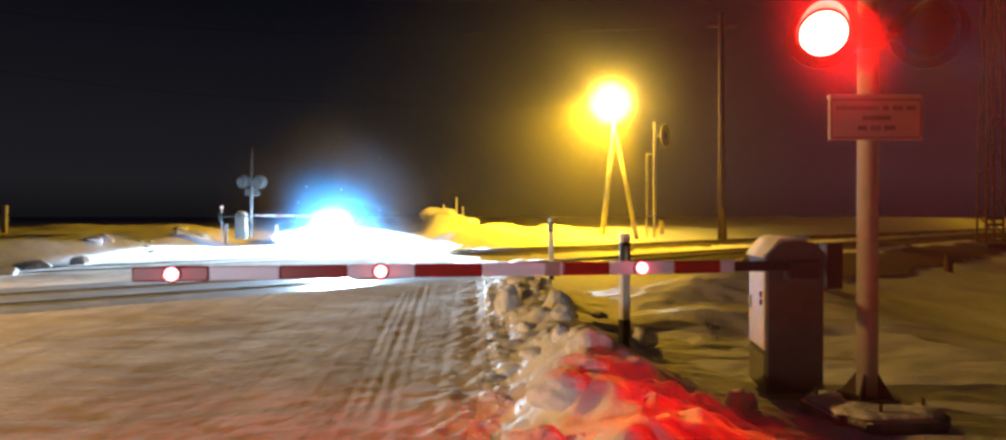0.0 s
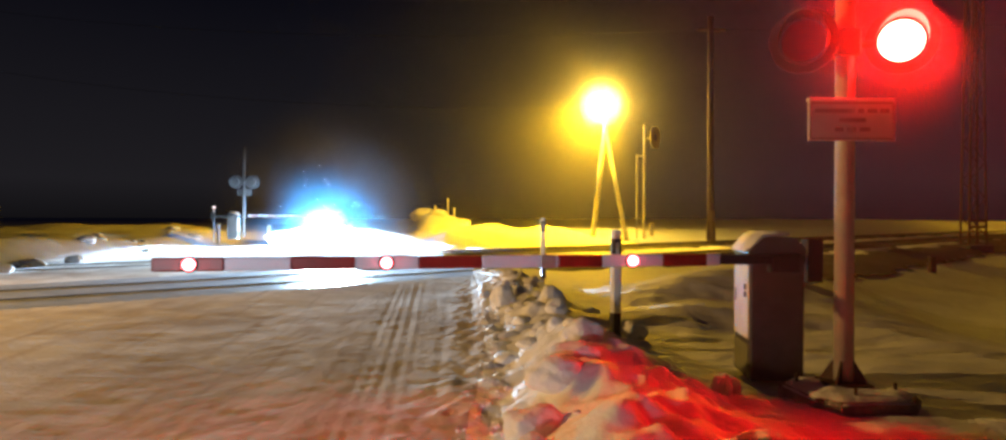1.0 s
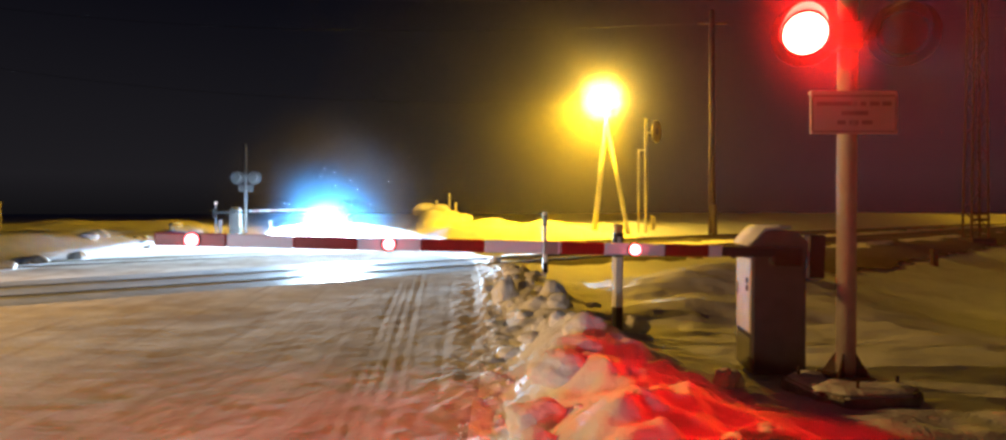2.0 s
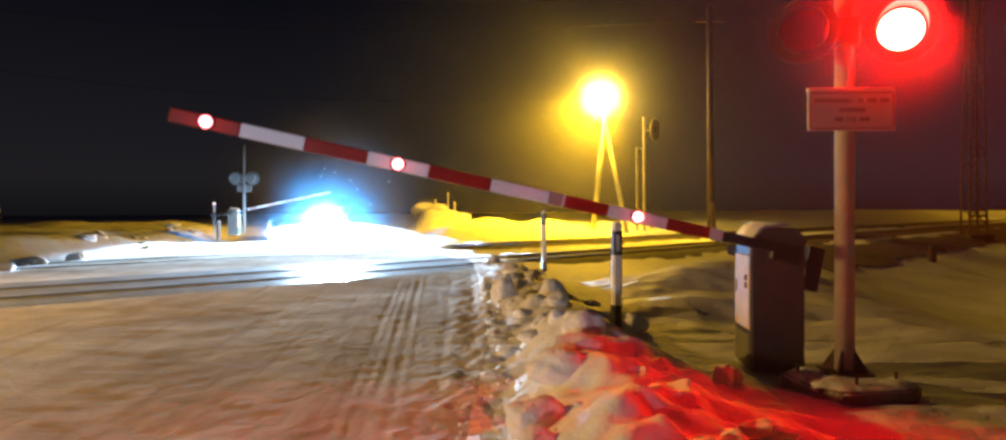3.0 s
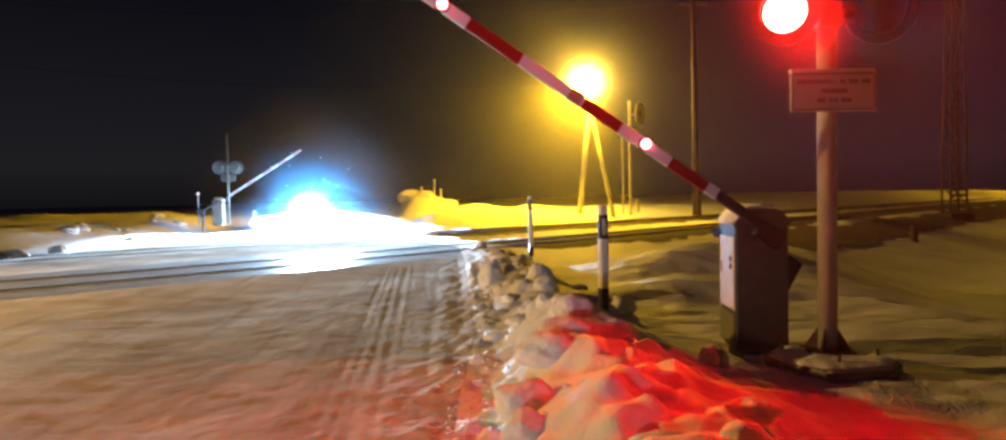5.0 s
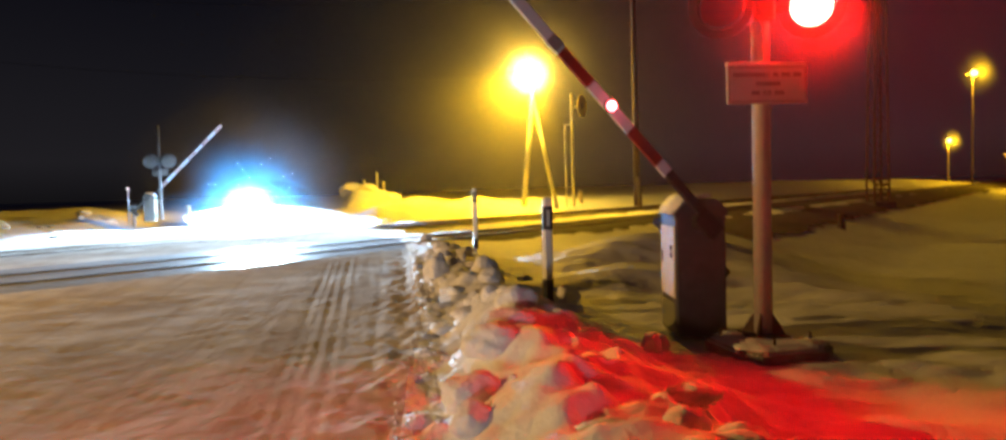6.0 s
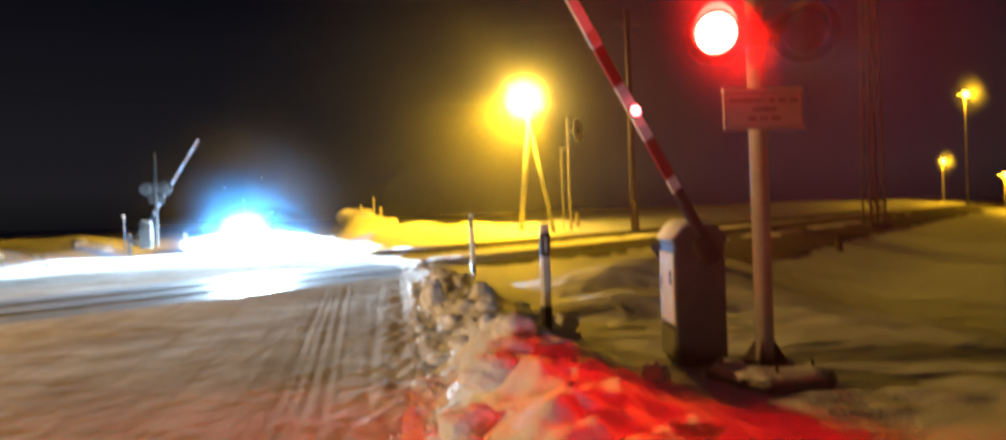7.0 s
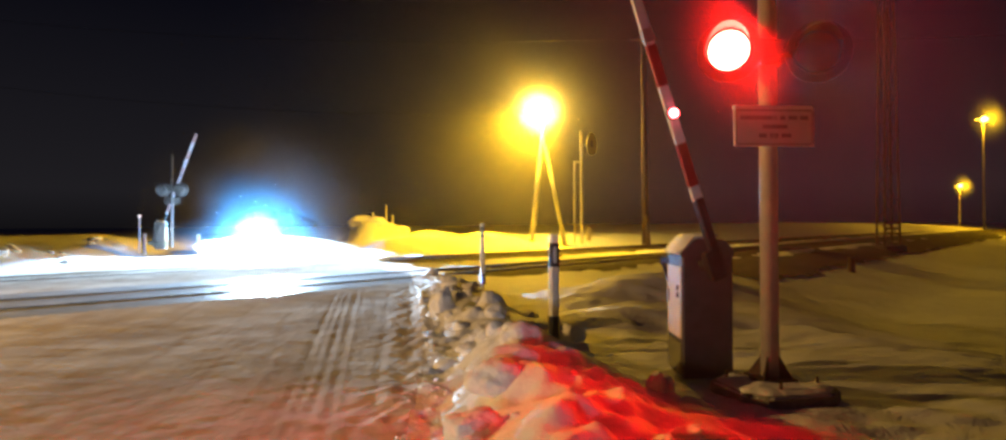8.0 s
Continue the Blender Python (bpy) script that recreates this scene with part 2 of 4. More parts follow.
_table = _rng.rand(256, 256)


def vnoise(x, y):
    xi, yi = np.floor(x).astype(int), np.floor(y).astype(int)
    fx, fy = x - xi, y - yi
    fx, fy = fx * fx * (3 - 2 * fx), fy * fy * (3 - 2 * fy)
    a, b = _table[xi % 256, yi % 256], _table[(xi + 1) % 256, yi % 256]
    c, d = _table[xi % 256, (yi + 1) % 256], _table[(xi + 1) % 256, (yi + 1) % 256]
    return (a * (1 - fx) + b * fx) * (1 - fy) + (c * (1 - fx) + d * fx) * fy - 0.5


def fbm(x, y, octaves=4):
    total, size = 0, 1.0
    for k in range(octaves):
        total = total + vnoise(x * 2 ** k + 17.3 * k, y * 2 ** k + 5.1 * k) * size
        size *= 0.5
    return total


def hump(x, y, cx, cy, rx, ry, h, turn=0.0):
    a = radians(turn)
    u, v = (x - cx) * math.cos(a) + (y - cy) * math.sin(a), -(x - cx) * math.sin(a) + (y - cy) * math.cos(a)
    return h * np.exp(-(u / rx) ** 2 - (v / ry) ** 2)


def smooth(x, a, b):
    t = np.clip((x - a) / (b - a), 0, 1)
    return t * t * (3 - 2 * t)


# road edges, the two tracks (a point and a direction), and the ploughed bank
EDGE_Y, EDGE_X = (-30, 0, 4, 6, 12.6, 17, 23, 40, 70, 200), (0.3, -0.15, -0.2, -0.13, -0.46, -0.75, -3.0, -6.6, -15, -60)
LEFT_Y, LEFT_X = (-30, 0, 10, 14, 20, 30, 45, 70, 200), (-7.0, -7.5, -8.6, -10.4, -11.3, -12.4, -14.5, -23, -68)
TRACK_A, TRACK_DIR = (-4.2, 13.8), (0.7147, 0.6994)
TRACK_GAP = 6.4


def track_offset(x, y):
    """Metres from the first track's middle, beyond it positive."""
    return -(x - TRACK_A[0]) * TRACK_DIR[1] + (y - TRACK_A[1]) * TRACK_DIR[0]


def right_edge(y):
    return np.interp(y, EDGE_Y, EDGE_X)


def left_edge(y):
    return np.interp(y, LEFT_Y, LEFT_X)


def crest(y):
    """The ridge of the ploughed bank."""
    return np.interp(y, (-5, 2.5, 4.0, 5.2, 7.0, 9.0, 14.0, 20.0), (0.80, 0.68, 0.68, 0.58, 0.42, 0.30, 0.05, -1.0))


def height(x, y):
    x, y = np.asarray(x, float), np.asarray(y, float)
    re, le = right_edge(y), left_edge(y)
    off = track_offset(x, y)
    # packed road: shallow waves, ruts of wheels
    road = 0.012 * fbm(x * 0.8, y * 0.5) + 0.002 * fbm(x * 5, y * 2.2)
    for cx0, cx1, w, d in ((-0.97, -1.86, 0.035, 0.011), (-0.88, -1.75, 0.025, 0.008), (-0.78, -1.64, 0.030, 0.010), (-0.66, -1.50, 0.035, 0.012), (-0.57, -1.38, 0.02, 0.006), (-2.45, -3.45, 0.06, 0.007), (-2.3, -3.25, 0.04, 0.006), (-0.40, -0.92, 0.04, 0.006), (-1.9, -2.7, 0.03, 0.005)):
        mid = cx0 + (cx1 - cx0) * (y - 3.76) / 8.4 + 0.03 * vnoise(y * 0.6 + 3, y * 0 + cx0)
        d = 0.62 * d * (0.62 + 0.9 * vnoise(y * 0.8 + 40 * cx0, y * 0 + 1.5) + 0.7 * vnoise(x * 6, y * 5))
        road = road - d * np.exp(-((x - mid) / w) ** 2) + d * 0.5 * np.exp(-((x - mid - w * 1.9) / (w * 0.8)) ** 2) * 0.6
    along_x = x + 0.102 * y
    road = road + 0.005 * vnoise(along_x * 7, y * 0.25) + 0.003 * vnoise(along_x * 16, y * 0.5) + 0.0035 * fbm(x * 9, y * 7, 3)
    strip = np.exp(-((x - re + 0.16) / 0.22) ** 2) * (y < 24)
    road = road + strip * (0.045 * np.clip(fbm(x * 8, y * 6.5, 3) + 0.08, 0, 1) + 0.012)
    # field beside the road
    field = -0.10 + 0.10 * fbm(x * 0.35, y * 0.35) + 0.05 * fbm(x * 1.4, y * 1.7) + 0.025 * np.clip(fbm(x * 3.2, y * 4.0, 3), -0.1, 1) - 0.05 * smooth(x, 2, 5) - 1.35 * smooth(x, 4.5, 12) * smooth(-off, 1.8, 9.5)
    field = field + hump(x, y, 4.2, 12.5, 2.6, 1.1, 0.45, 35) + hump(x, y, 2.6, 9.2, 1.6, 0.5, 0.16, 20) + hump(x, y, 8, 15, 4, 1.5, 0.08, 42)
    field = field + 0.06 * np.clip(vnoise(x * 1.5 + 0.4 * y, y * 3.4) - 0.08, 0, 1) + 0.05 * np.clip(vnoise(x * 3.1 - 0.5 * y, y * 5.2 + 8) - 0.12, 0, 1)
    # the bank thrown up by the plough
    u = (x - crest(y)) / np.where(x < crest(y), 0.50, 0.62 + 0.22 * (1 - smooth(y, 4.5, 6.5)))
    ridge = np.interp(y, (-6, 2, 4, 5.2, 6.2, 8, 11, 15, 20), (0.34, 0.40, 0.42, 0.45, 0.36, 0.33, 0.34, 0.28, 0.06))
    lumps = 1 + 0.30 * fbm(x * 2.2, y * 2.2, 3)
    bank = ridge * np.exp(-u * u) * lumps
    chunk = vnoise(x * 5.5, y * 5.5) + 0.6 * vnoise(x * 11, y * 11)
    bank = bank + 0.075 * np.exp(-(u * 0.8) ** 2) * np.clip(chunk, -0.15, 0.5) * (ridge > 0.1)
    bank = bank - 0.11 * np.exp(-((u - 0.5) * 1.1) ** 2) * np.clip(vnoise(x * 4.3 + 9, y * 4.3 + 2) - 0.08, 0, 1) * 2.2 * (ridge > 0.1)
    bank = bank + 0.022 * np.exp(-(u * 0.6) ** 2) * fbm(x * 8 + 3, y * 8, 3) * (ridge > 0.1)
    dents = np.clip(vnoise(x * 5.0 + 2.2, y * 7.5 + 7.1) - 0.06, 0, 1) - 0.5 * np.clip(vnoise(x * 4.4 + 31.2, y * 5.2 + 3.1) - 0.1, 0, 1)
    bank = bank - 0.24 * np.exp(-((u - 0.75) / 0.75) ** 2) * dents * (ridge > 0.1) * (1 - smooth(y, 5.5, 7.5))
    # windrow crumbs between road and bank
    bank = bank + 0.075 * np.exp(-((x - re - 0.08) / 0.22) ** 2) * np.clip(fbm(x * 9, y * 7, 3) + 0.15, 0, 1) * (y < 20)
    side = smooth(x, re - 0.05, re + 0.25)
    z = road * (1 - side) + (field * side + bank * smooth(x, re - 0.18, re + 0.1))
    # the other verge
    lside = smooth(-x, -le, -le + 2.2)
    lbank = (0.36 + 0.4 * fbm(x * 0.22, y * 0.22)) * np.exp(-((x - le + 3.0) / 3.2) ** 2) + 0.25 * lside + 0.08 * fbm(x * 1.3, y * 1.3)
    z = z * (1 - lside) + lbank * lside
    # mounds and far ground
    beyond = smooth(off, TRACK_GAP + 2.5, TRACK_GAP + 7)
    apart = smooth(np.maximum(x - re, le - x), 0.2, 3.0)
    far = 0.5 + 0.25 * fbm(x * 0.12, y * 0.12)
    far = far + hump(x, y, -5.0, 46, 1.5, 3, 1.0) + hump(x, y, -3.2, 45, 1.3, 2, 0.55) + hump(x, y, -0.6, 43, 1.5, 2.5, 0.5) + hump(x, y, 3.2, 38, 1.5, 2.0, 0.55) + 0.25 * fbm(x * 0.6, y * 0.6, 3) + hump(x, y, 7.5, 44, 3.5, 2, 0.25)
    far = far + hump(x, y, -18, 33, 6, 4, 0.45) + 0.9 * smooth(y, 55, 90) * smooth(x, 8, 30)
    z = z * (1 - beyond * apart) + far * beyond * apart
    # both tracks lie in a cleared trench beside the road, level with it on the crossing
    for k in (0, 1):
        t = np.abs(off - k * TRACK_GAP)
        clear = 1 - smooth(t, 1.4, 2.6 + 2.2 * (1 - apart))
        level = np.where(apart > 0, -0.06 * apart + 0.05 * (1 - apart), 0.05)
        z = z * (1 - clear) + level * clear
    return z


def steps(*spans):
    out = []
    for a, b, s in spans:
        out += list(np.arange(a, b - s * 0.5, s))
    return out + [spans[-1][1]]


def geometric(a, b, n):
    return [a * (b / a) ** (i / n) for i in range(1, n + 1)]


GX = np.array(sorted([-22 - v for v in geometric(1, 1500, 26)] + steps((-22, -9, 0.4), (-9, -3, 0.12), (-3, -2.2, 0.05), (-2.2, 2.6, 0.026), (2.6, 6, 0.08), (6, 16, 0.3), (16, 22, 0.6)) + [22 + v for v in geometric(1, 1500, 26)]))
GY = np.array(sorted([-12 - v for v in geometric(1, 1500, 18)] + steps((-12, 1.2, 0.4), (1.2, 8.5, 0.028), (8.5, 16, 0.07), (16, 30, 0.2), (30, 60, 0.45)) + [60 + v for v in geometric(1, 2500, 26)]))


def build_ground():
    xx, yy = np.meshgrid(GX, GY)
    zz = height(xx, yy)
    nx, ny = len(GX), len(GY)
    verts = np.stack([xx.ravel(), yy.ravel(), zz.ravel()], 1)
    i = np.arange((ny - 1) * nx).reshape(ny - 1, nx)[:, :-1].ravel()
    faces = np.stack([i, i + 1, i + 1 + nx, i + nx], 1)
    mx, my = verts[faces, 0].mean(1), verts[faces, 1].mean(1)
    on_road = (mx < right_edge(my)) & (mx > left_edge(my)) & (my > -30) & (my < 120)
    deck = on_road & (np.abs(track_offset(mx, my)) < 2.0)
    on_road &= ~deck
    for name, pick, m, label in (("crossing_deck", deck, ICY, "icy polished crossing deck between the rails, headlight blue in its colour"), ("ground", ~on_road & ~deck, SNOW, "uneven snow field with ploughed bank beside the road"),
                                 ("road", on_road, PACKED, "packed dirty snow road with tyre ruts")):
        f = faces[pick]
        used, inverse = np.unique(f, return_inverse=True)
        me = bpy.data.meshes.new(name)
        me.from_pydata(verts[used].tolist(), [], inverse.reshape(f.shape).tolist())
        me.materials.append(m)
        me.polygons.foreach_set("use_smooth", [True] * len(me.polygons))
        me.update()
        tagged(new(name, me), label, name.replace("_", " "), kind="structure")


def ground_z(x, y):
    return float(height(np.array([x]), np.array([y]))[0])


build_ground()


# ---- railway ----
def along(s, off, z=0.0):
    nx, ny = -TRACK_DIR[1], TRACK_DIR[0]
    return Vector((TRACK_A[0] + TRACK_DIR[0] * s + nx * off, TRACK_A[1] + TRACK_DIR[1] * s + ny * off, z))


def railway_track(off, label):
    th = base("railway_track", label=label, category="railway track", group="railway tracks")
    for side in (-0.76, 0.76):
        bm = bmesh.new()
        profile = ((-0.075, 0.0), (0.075, 0.0), (0.075, 0.015), (0.012, 0.04), (0.012, 0.12), (0.036, 0.13), (0.036, 0.165), (-0.036, 0.165), (-0.036, 0.13), (-0.012, 0.12), (-0.012, 0.04), (-0.075, 0.015))
        rings = []
        for s in (-60, -8, 0, 12, 40, 120, 400):
            rings.append([bm.verts.new(along(s, off + side + px, pz - 0.10)) for px, pz in profile])
        for a, b in zip(rings, rings[1:]):
            for k in range(len(profile)):
                bm.faces.new((a[k], a[(k + 1) % 12], b[(k + 1) % 12], b[k]))
        part("rail", bm, RUST, th, "rusty steel rail")
    bm = bmesh.new()
    prev = None
    rr = random.Random(int(off * 10) + 3)
    for k in range(150):
        s = (2.2 if off < 1 else 6.5) + k * 0.6 if k < 90 else 56 + (k - 90) * 5
        row = [bm.verts.new(along(s, off + u + rr.uniform(-0.12, 0.12), -0.08 + h + rr.uniform(-0.02, 0.02))) for u, h in ((-2.0, -0.05), (-1.5, 0.06), (-0.8, 0.09), (0.0, 0.07), (0.8, 0.09), (1.5, 0.06), (2.0, -0.05))]
        # Extra dark rows down the first track's near slope stand in for its shade.
        for u in (-3.0, -4.0, -5.0) if off < 1 and k > 20 else ():
            p = along(s, off + u + rr.uniform(-0.25, 0.25))
            row.insert(0, bm.verts.new((p.x, p.y, ground_z(p.x, p.y) + 0.05)))
        if prev:
            for a in range(1, min(len(prev), len(row))):
                bm.faces.new((prev[-a - 1], prev[-a], row[-a], row[-a - 1]))
        prev = row
    part("track_bed", bm, BALLAST, th, "dark gravel bed partly covered with snow, any skirt standing for shade")
    return th


railway_track(0.0, "rusty railway track crossing the snowy road")
railway_track(TRACK_GAP, "second railway track with dark bed beyond the first")


# ---- the crossing signal ----
def disc_z(bm, y, r, segments=40, depth=0.02, x=0.0, z=0.0):
    rod(bm, (x, y - depth / 2, z), (x, y + depth / 2, z), r, segments=segments)
    return bm


def signal_post(place):
    th = base("crossing_signal", place, -1.0, "grey signal post with two flashing red lamps and white plate", "railway signal")
    bm = bmesh.new()
    rod(bm, (0, 0, 0.0), (0, 0, 3.7), 0.068, 0.066, 24)
    part("pole", bm, GREY_PAINT, th, "grey painted steel pole", True)
    bm = bmesh.new()
    box(bm, (0, 0, 0.015), (0.30, 0.30, 0.03), 0.006)
    flange = part("flange", bm, RUST, th, "rusty base flange")
    for k in range(4):
        bm = bmesh.new()
        a = radians(45 + 90 * k)
        bm.verts.new((0.06 * math.cos(a), 0.06 * math.sin(a), 0.20)), bm.verts.new((0.06 * math.cos(a), 0.06 * math.sin(a), 0.03)), bm.verts.new((0.17 * math.cos(a), 0.17 * math.sin(a), 0.03))
        bm.faces.new(bm.verts)
        out = bmesh.ops.extrude_face_region(bm, geom=list(bm.faces))
        bmesh.ops.translate(bm, verts=[v for v in out["geom"] if isinstance(v, bmesh.types.BMVert)], vec=(-0.012 * math.sin(a), 0.012 * math.cos(a), 0))
        part("gusset", bm, RUST, th)
    # white plate with illegible lines
    bm = bmesh.new()
    box(bm, (0, -0.095, 1.92), (0.62, 0.016, 0.285), 0.004)
    plate = part("sign_plate", bm, SIGN_WHITE, th, "white sign plate with a dark rim and three lines of writing")
    for c, s in (((0, -0.106, 2.048), (0.58, 0.006, 0.012)), ((0, -0.106, 1.792), (0.58, 0.006, 0.012)), ((-0.297, -0.106, 1.92), (0.012, 0.006, 0.245)), ((0.297, -0.106, 1.92), (0.012, 0.006, 0.245))):
        bm = bmesh.new()
        box(bm, c, s, 0.002)
        part("rim", bm, SIGN_INK, plate)
    for z, spans in ((1.992, ((-0.265, 0.02), (0.045, 0.085), (0.11, 0.18), (0.20, 0.265))), (1.925, ((-0.09, 0.10),)), (1.858, ((-0.12, -0.06), (-0.035, 0.03), (0.055, 0.13)))):
        for x0, x1 in spans:
            bm = bmesh.new()
            box(bm, ((x0 + x1) / 2, -0.106, z), (x1 - x0, 0.005, 0.030), 0.001)
            part("writing_bar", bm, SIGN_INK, plate)
    bm = bmesh.new()
    box(bm, (0, -0.08, 2.072), (0.62, 0.05, 0.028), 0.012)
    rough_up(bm, 0.004, 9)
    part("snow_ridge", bm, SNOW, th, "thin snow on the plate")
    for z in (1.85, 1.99):
        bm = bmesh.new()
        rod(bm, (0, -0.085, z - 0.015), (0, -0.085, z + 0.015), 0.03)
        box(bm, (0, 0, z), (0.15, 0.17, 0.022), 0.004)
        part("clamp", bm, STEEL, th)
    # cross bar and the two heads
    bm = bmesh.new()
    rod(bm, (-0.19, 0.0, 2.50), (0.19, 0.0, 2.50), 0.03)
    box(bm, (0, 0, 2.50), (0.17, 0.17, 0.20), 0.02)
    part("cross_bar", bm, BLACK_METAL, th, "black cross bar")
    movers = []
    for sx in (-0.35, 0.35):
        z = 2.50
        bm = bmesh.new()
        ring = []
        turn = Matrix.Translation((sx + 0.055, 0, z)) @ pose(0, 0, 0, 0, 0, -28) @ Matrix.Translation((-sx, 0, -z))
        for r, y in ((0.235, -0.10), (0.235, -0.085), (0.165, -0.085), (0.165, 0.06), (0.12, 0.11), (0.0001, 0.12)):
            ring.append([bm.verts.new((sx + r * math.cos(a), y, z + r * math.sin(a))) for a in np.linspace(0, 2 * math.pi, 40, endpoint=False)])
        inner = [[bm.verts.new((sx + r * math.cos(a), y, z + r * math.sin(a))) for a in np.linspace(0, 2 * math.pi, 40, endpoint=False)] for r, y in ((0.155, -0.10), (0.155, 0.05), (0.11, 0.10), (0.0001, 0.11))]
        for chain in (ring, inner):
            for a, b in zip(chain, chain[1:]):
                for k in range(40):
                    bm.faces.new((a[k], a[(k + 1) % 40], b[(k + 1) % 40], b[k]))
        for k in range(40):
            bm.faces.new((ring[0][k], inner[0][k], inner[0][(k + 1) % 40], ring[0][(k + 1) % 40]))
        head = part("lamp_head", bm, BLACK_METAL, th, "round black signal head with a hood")
        head.matrix_basis = turn
        bm = bmesh.new()
        arc = np.linspace(radians(-90), radians(270), 49)
        rows = []
        for r, y0 in ((0.172, -0.10), (0.172, 1), (0.164, 1), (0.164, -0.10)):
            rows.append([bm.verts.new((sx + r * math.cos(a), y0 if y0 < 0 else -0.155 - 0.185 * max(0.0, math.sin(a + radians(32))), z + r * math.sin(a))) for a in arc])
        for a, b in zip(rows, rows[1:] + rows[:1]):
            for k in range(len(arc) - 1):
                bm.faces.new((a[k], a[k + 1], b[k + 1], b[k]))
        part("hood", bm, BLACK_METAL, head)
        bm = bmesh.new()
        disc_z(bm, 0.0, 0.148, depth=0.024)
        for f in bm.faces:
            f.material_index = 1 if f.calc_center_median().y < -0.011 else 0
        rim = bmesh.new()
        circles = [[rim.verts.new((sx + r * math.cos(a), y, z + r * math.sin(a))) for a in np.linspace(0, 2 * math.pi, 40, endpoint=False)] for r, y in ((0.1485, -0.092), (0.156, -0.092), (0.156, -0.086), (0.1485, -0.086))]
        for a, b in zip(circles, circles[1:] + circles[:1]):
            for k in range(40):
                rim.faces.new((a[k], a[(k + 1) % 40], b[(k + 1) % 40], b[k]))
        part("lens_ring", rim, BLACK_METAL, head)
        lens = part("lens", bm, [DARK_LENS, SIGNAL_GLOW], head, "red signal lens lit on one side")
        movers.append((lens, sx, z))
    return th, movers


PAD = Vector((2.50, 4.88, -0.12))
SIGNAL_AT = (2.51, 4.95, 0.05)
signal, signal_lenses = signal_post(SIGNAL_AT)


def signal_pad():
    th = base("concrete_pad", PAD, 6, "chamfered concrete foundation pad dusted with snow under the signal post", "foundation")
    c = 0.12
    a, b = 0.39, 0.36
    out = [(-a + c, -b), (a - c, -b), (a, -b + c), (a, b - c), (a - c, b), (-a + c, b), (-a, b - c), (-a, -b + c)]
    bm = bmesh.new()
    slab(bm, out, -0.10, 0.155, 0.02)
    part("pad", bm, CONCRETE, th)
    bm = bmesh.new()
    n = 26
    grid = [[None] * n for _ in range(n)]
    for i in range(n):
        for j in range(n):
            u, v = -1 + 2 * i / (n - 1), -1 + 2 * j / (n - 1)
            edge = max(abs(u), abs(v), (abs(u) + abs(v)) * 0.62)
            z = 0.150 + 0.045 * max(0.0, 1 - edge ** 6) * (0.75 + 0.6 * noise.noise(Vector((u * 3, v * 3, 1)))) - 0.02 * (edge > 0.97)
            grid[i][j] = bm.verts.new((u * a * 0.99, v * b * 0.99, z))
    for i in range(n - 1):
        for j in range(n - 1):
            q = [grid[i][j], grid[i + 1][j], grid[i + 1][j + 1], grid[i][j + 1]]
            if all(abs(w.co.x) / a + abs(w.co.y) / b < 1.70 for w in q):
                bm.faces.new(q)
    bmesh.ops.delete(bm, geom=[v for v in bm.verts if not v.link_faces], context="VERTS")
    part("snow_cover", bm, SNOW, th, "trodden snow on the pad", True)
    for x, y in ((-0.1, -0.25), (0.27, -0.14), (0.26, 0.24), (-0.27, 0.2)):
        bm = bmesh.new()
        rod(bm, (x, y, 0.12), (x, y, 0.23), 0.012, segments=10)
        part("anchor_bolt", bm, RUST, th)


signal_pad()


# ---- the barrier ----
ARM_TURN, CAB_TURN = 12.0, -6.0
MARKS = (4.565, 4.125, 3.705, 3.285, 2.855, 2.405, 1.845, 1.505, 1.025, 0.665, 0.545)


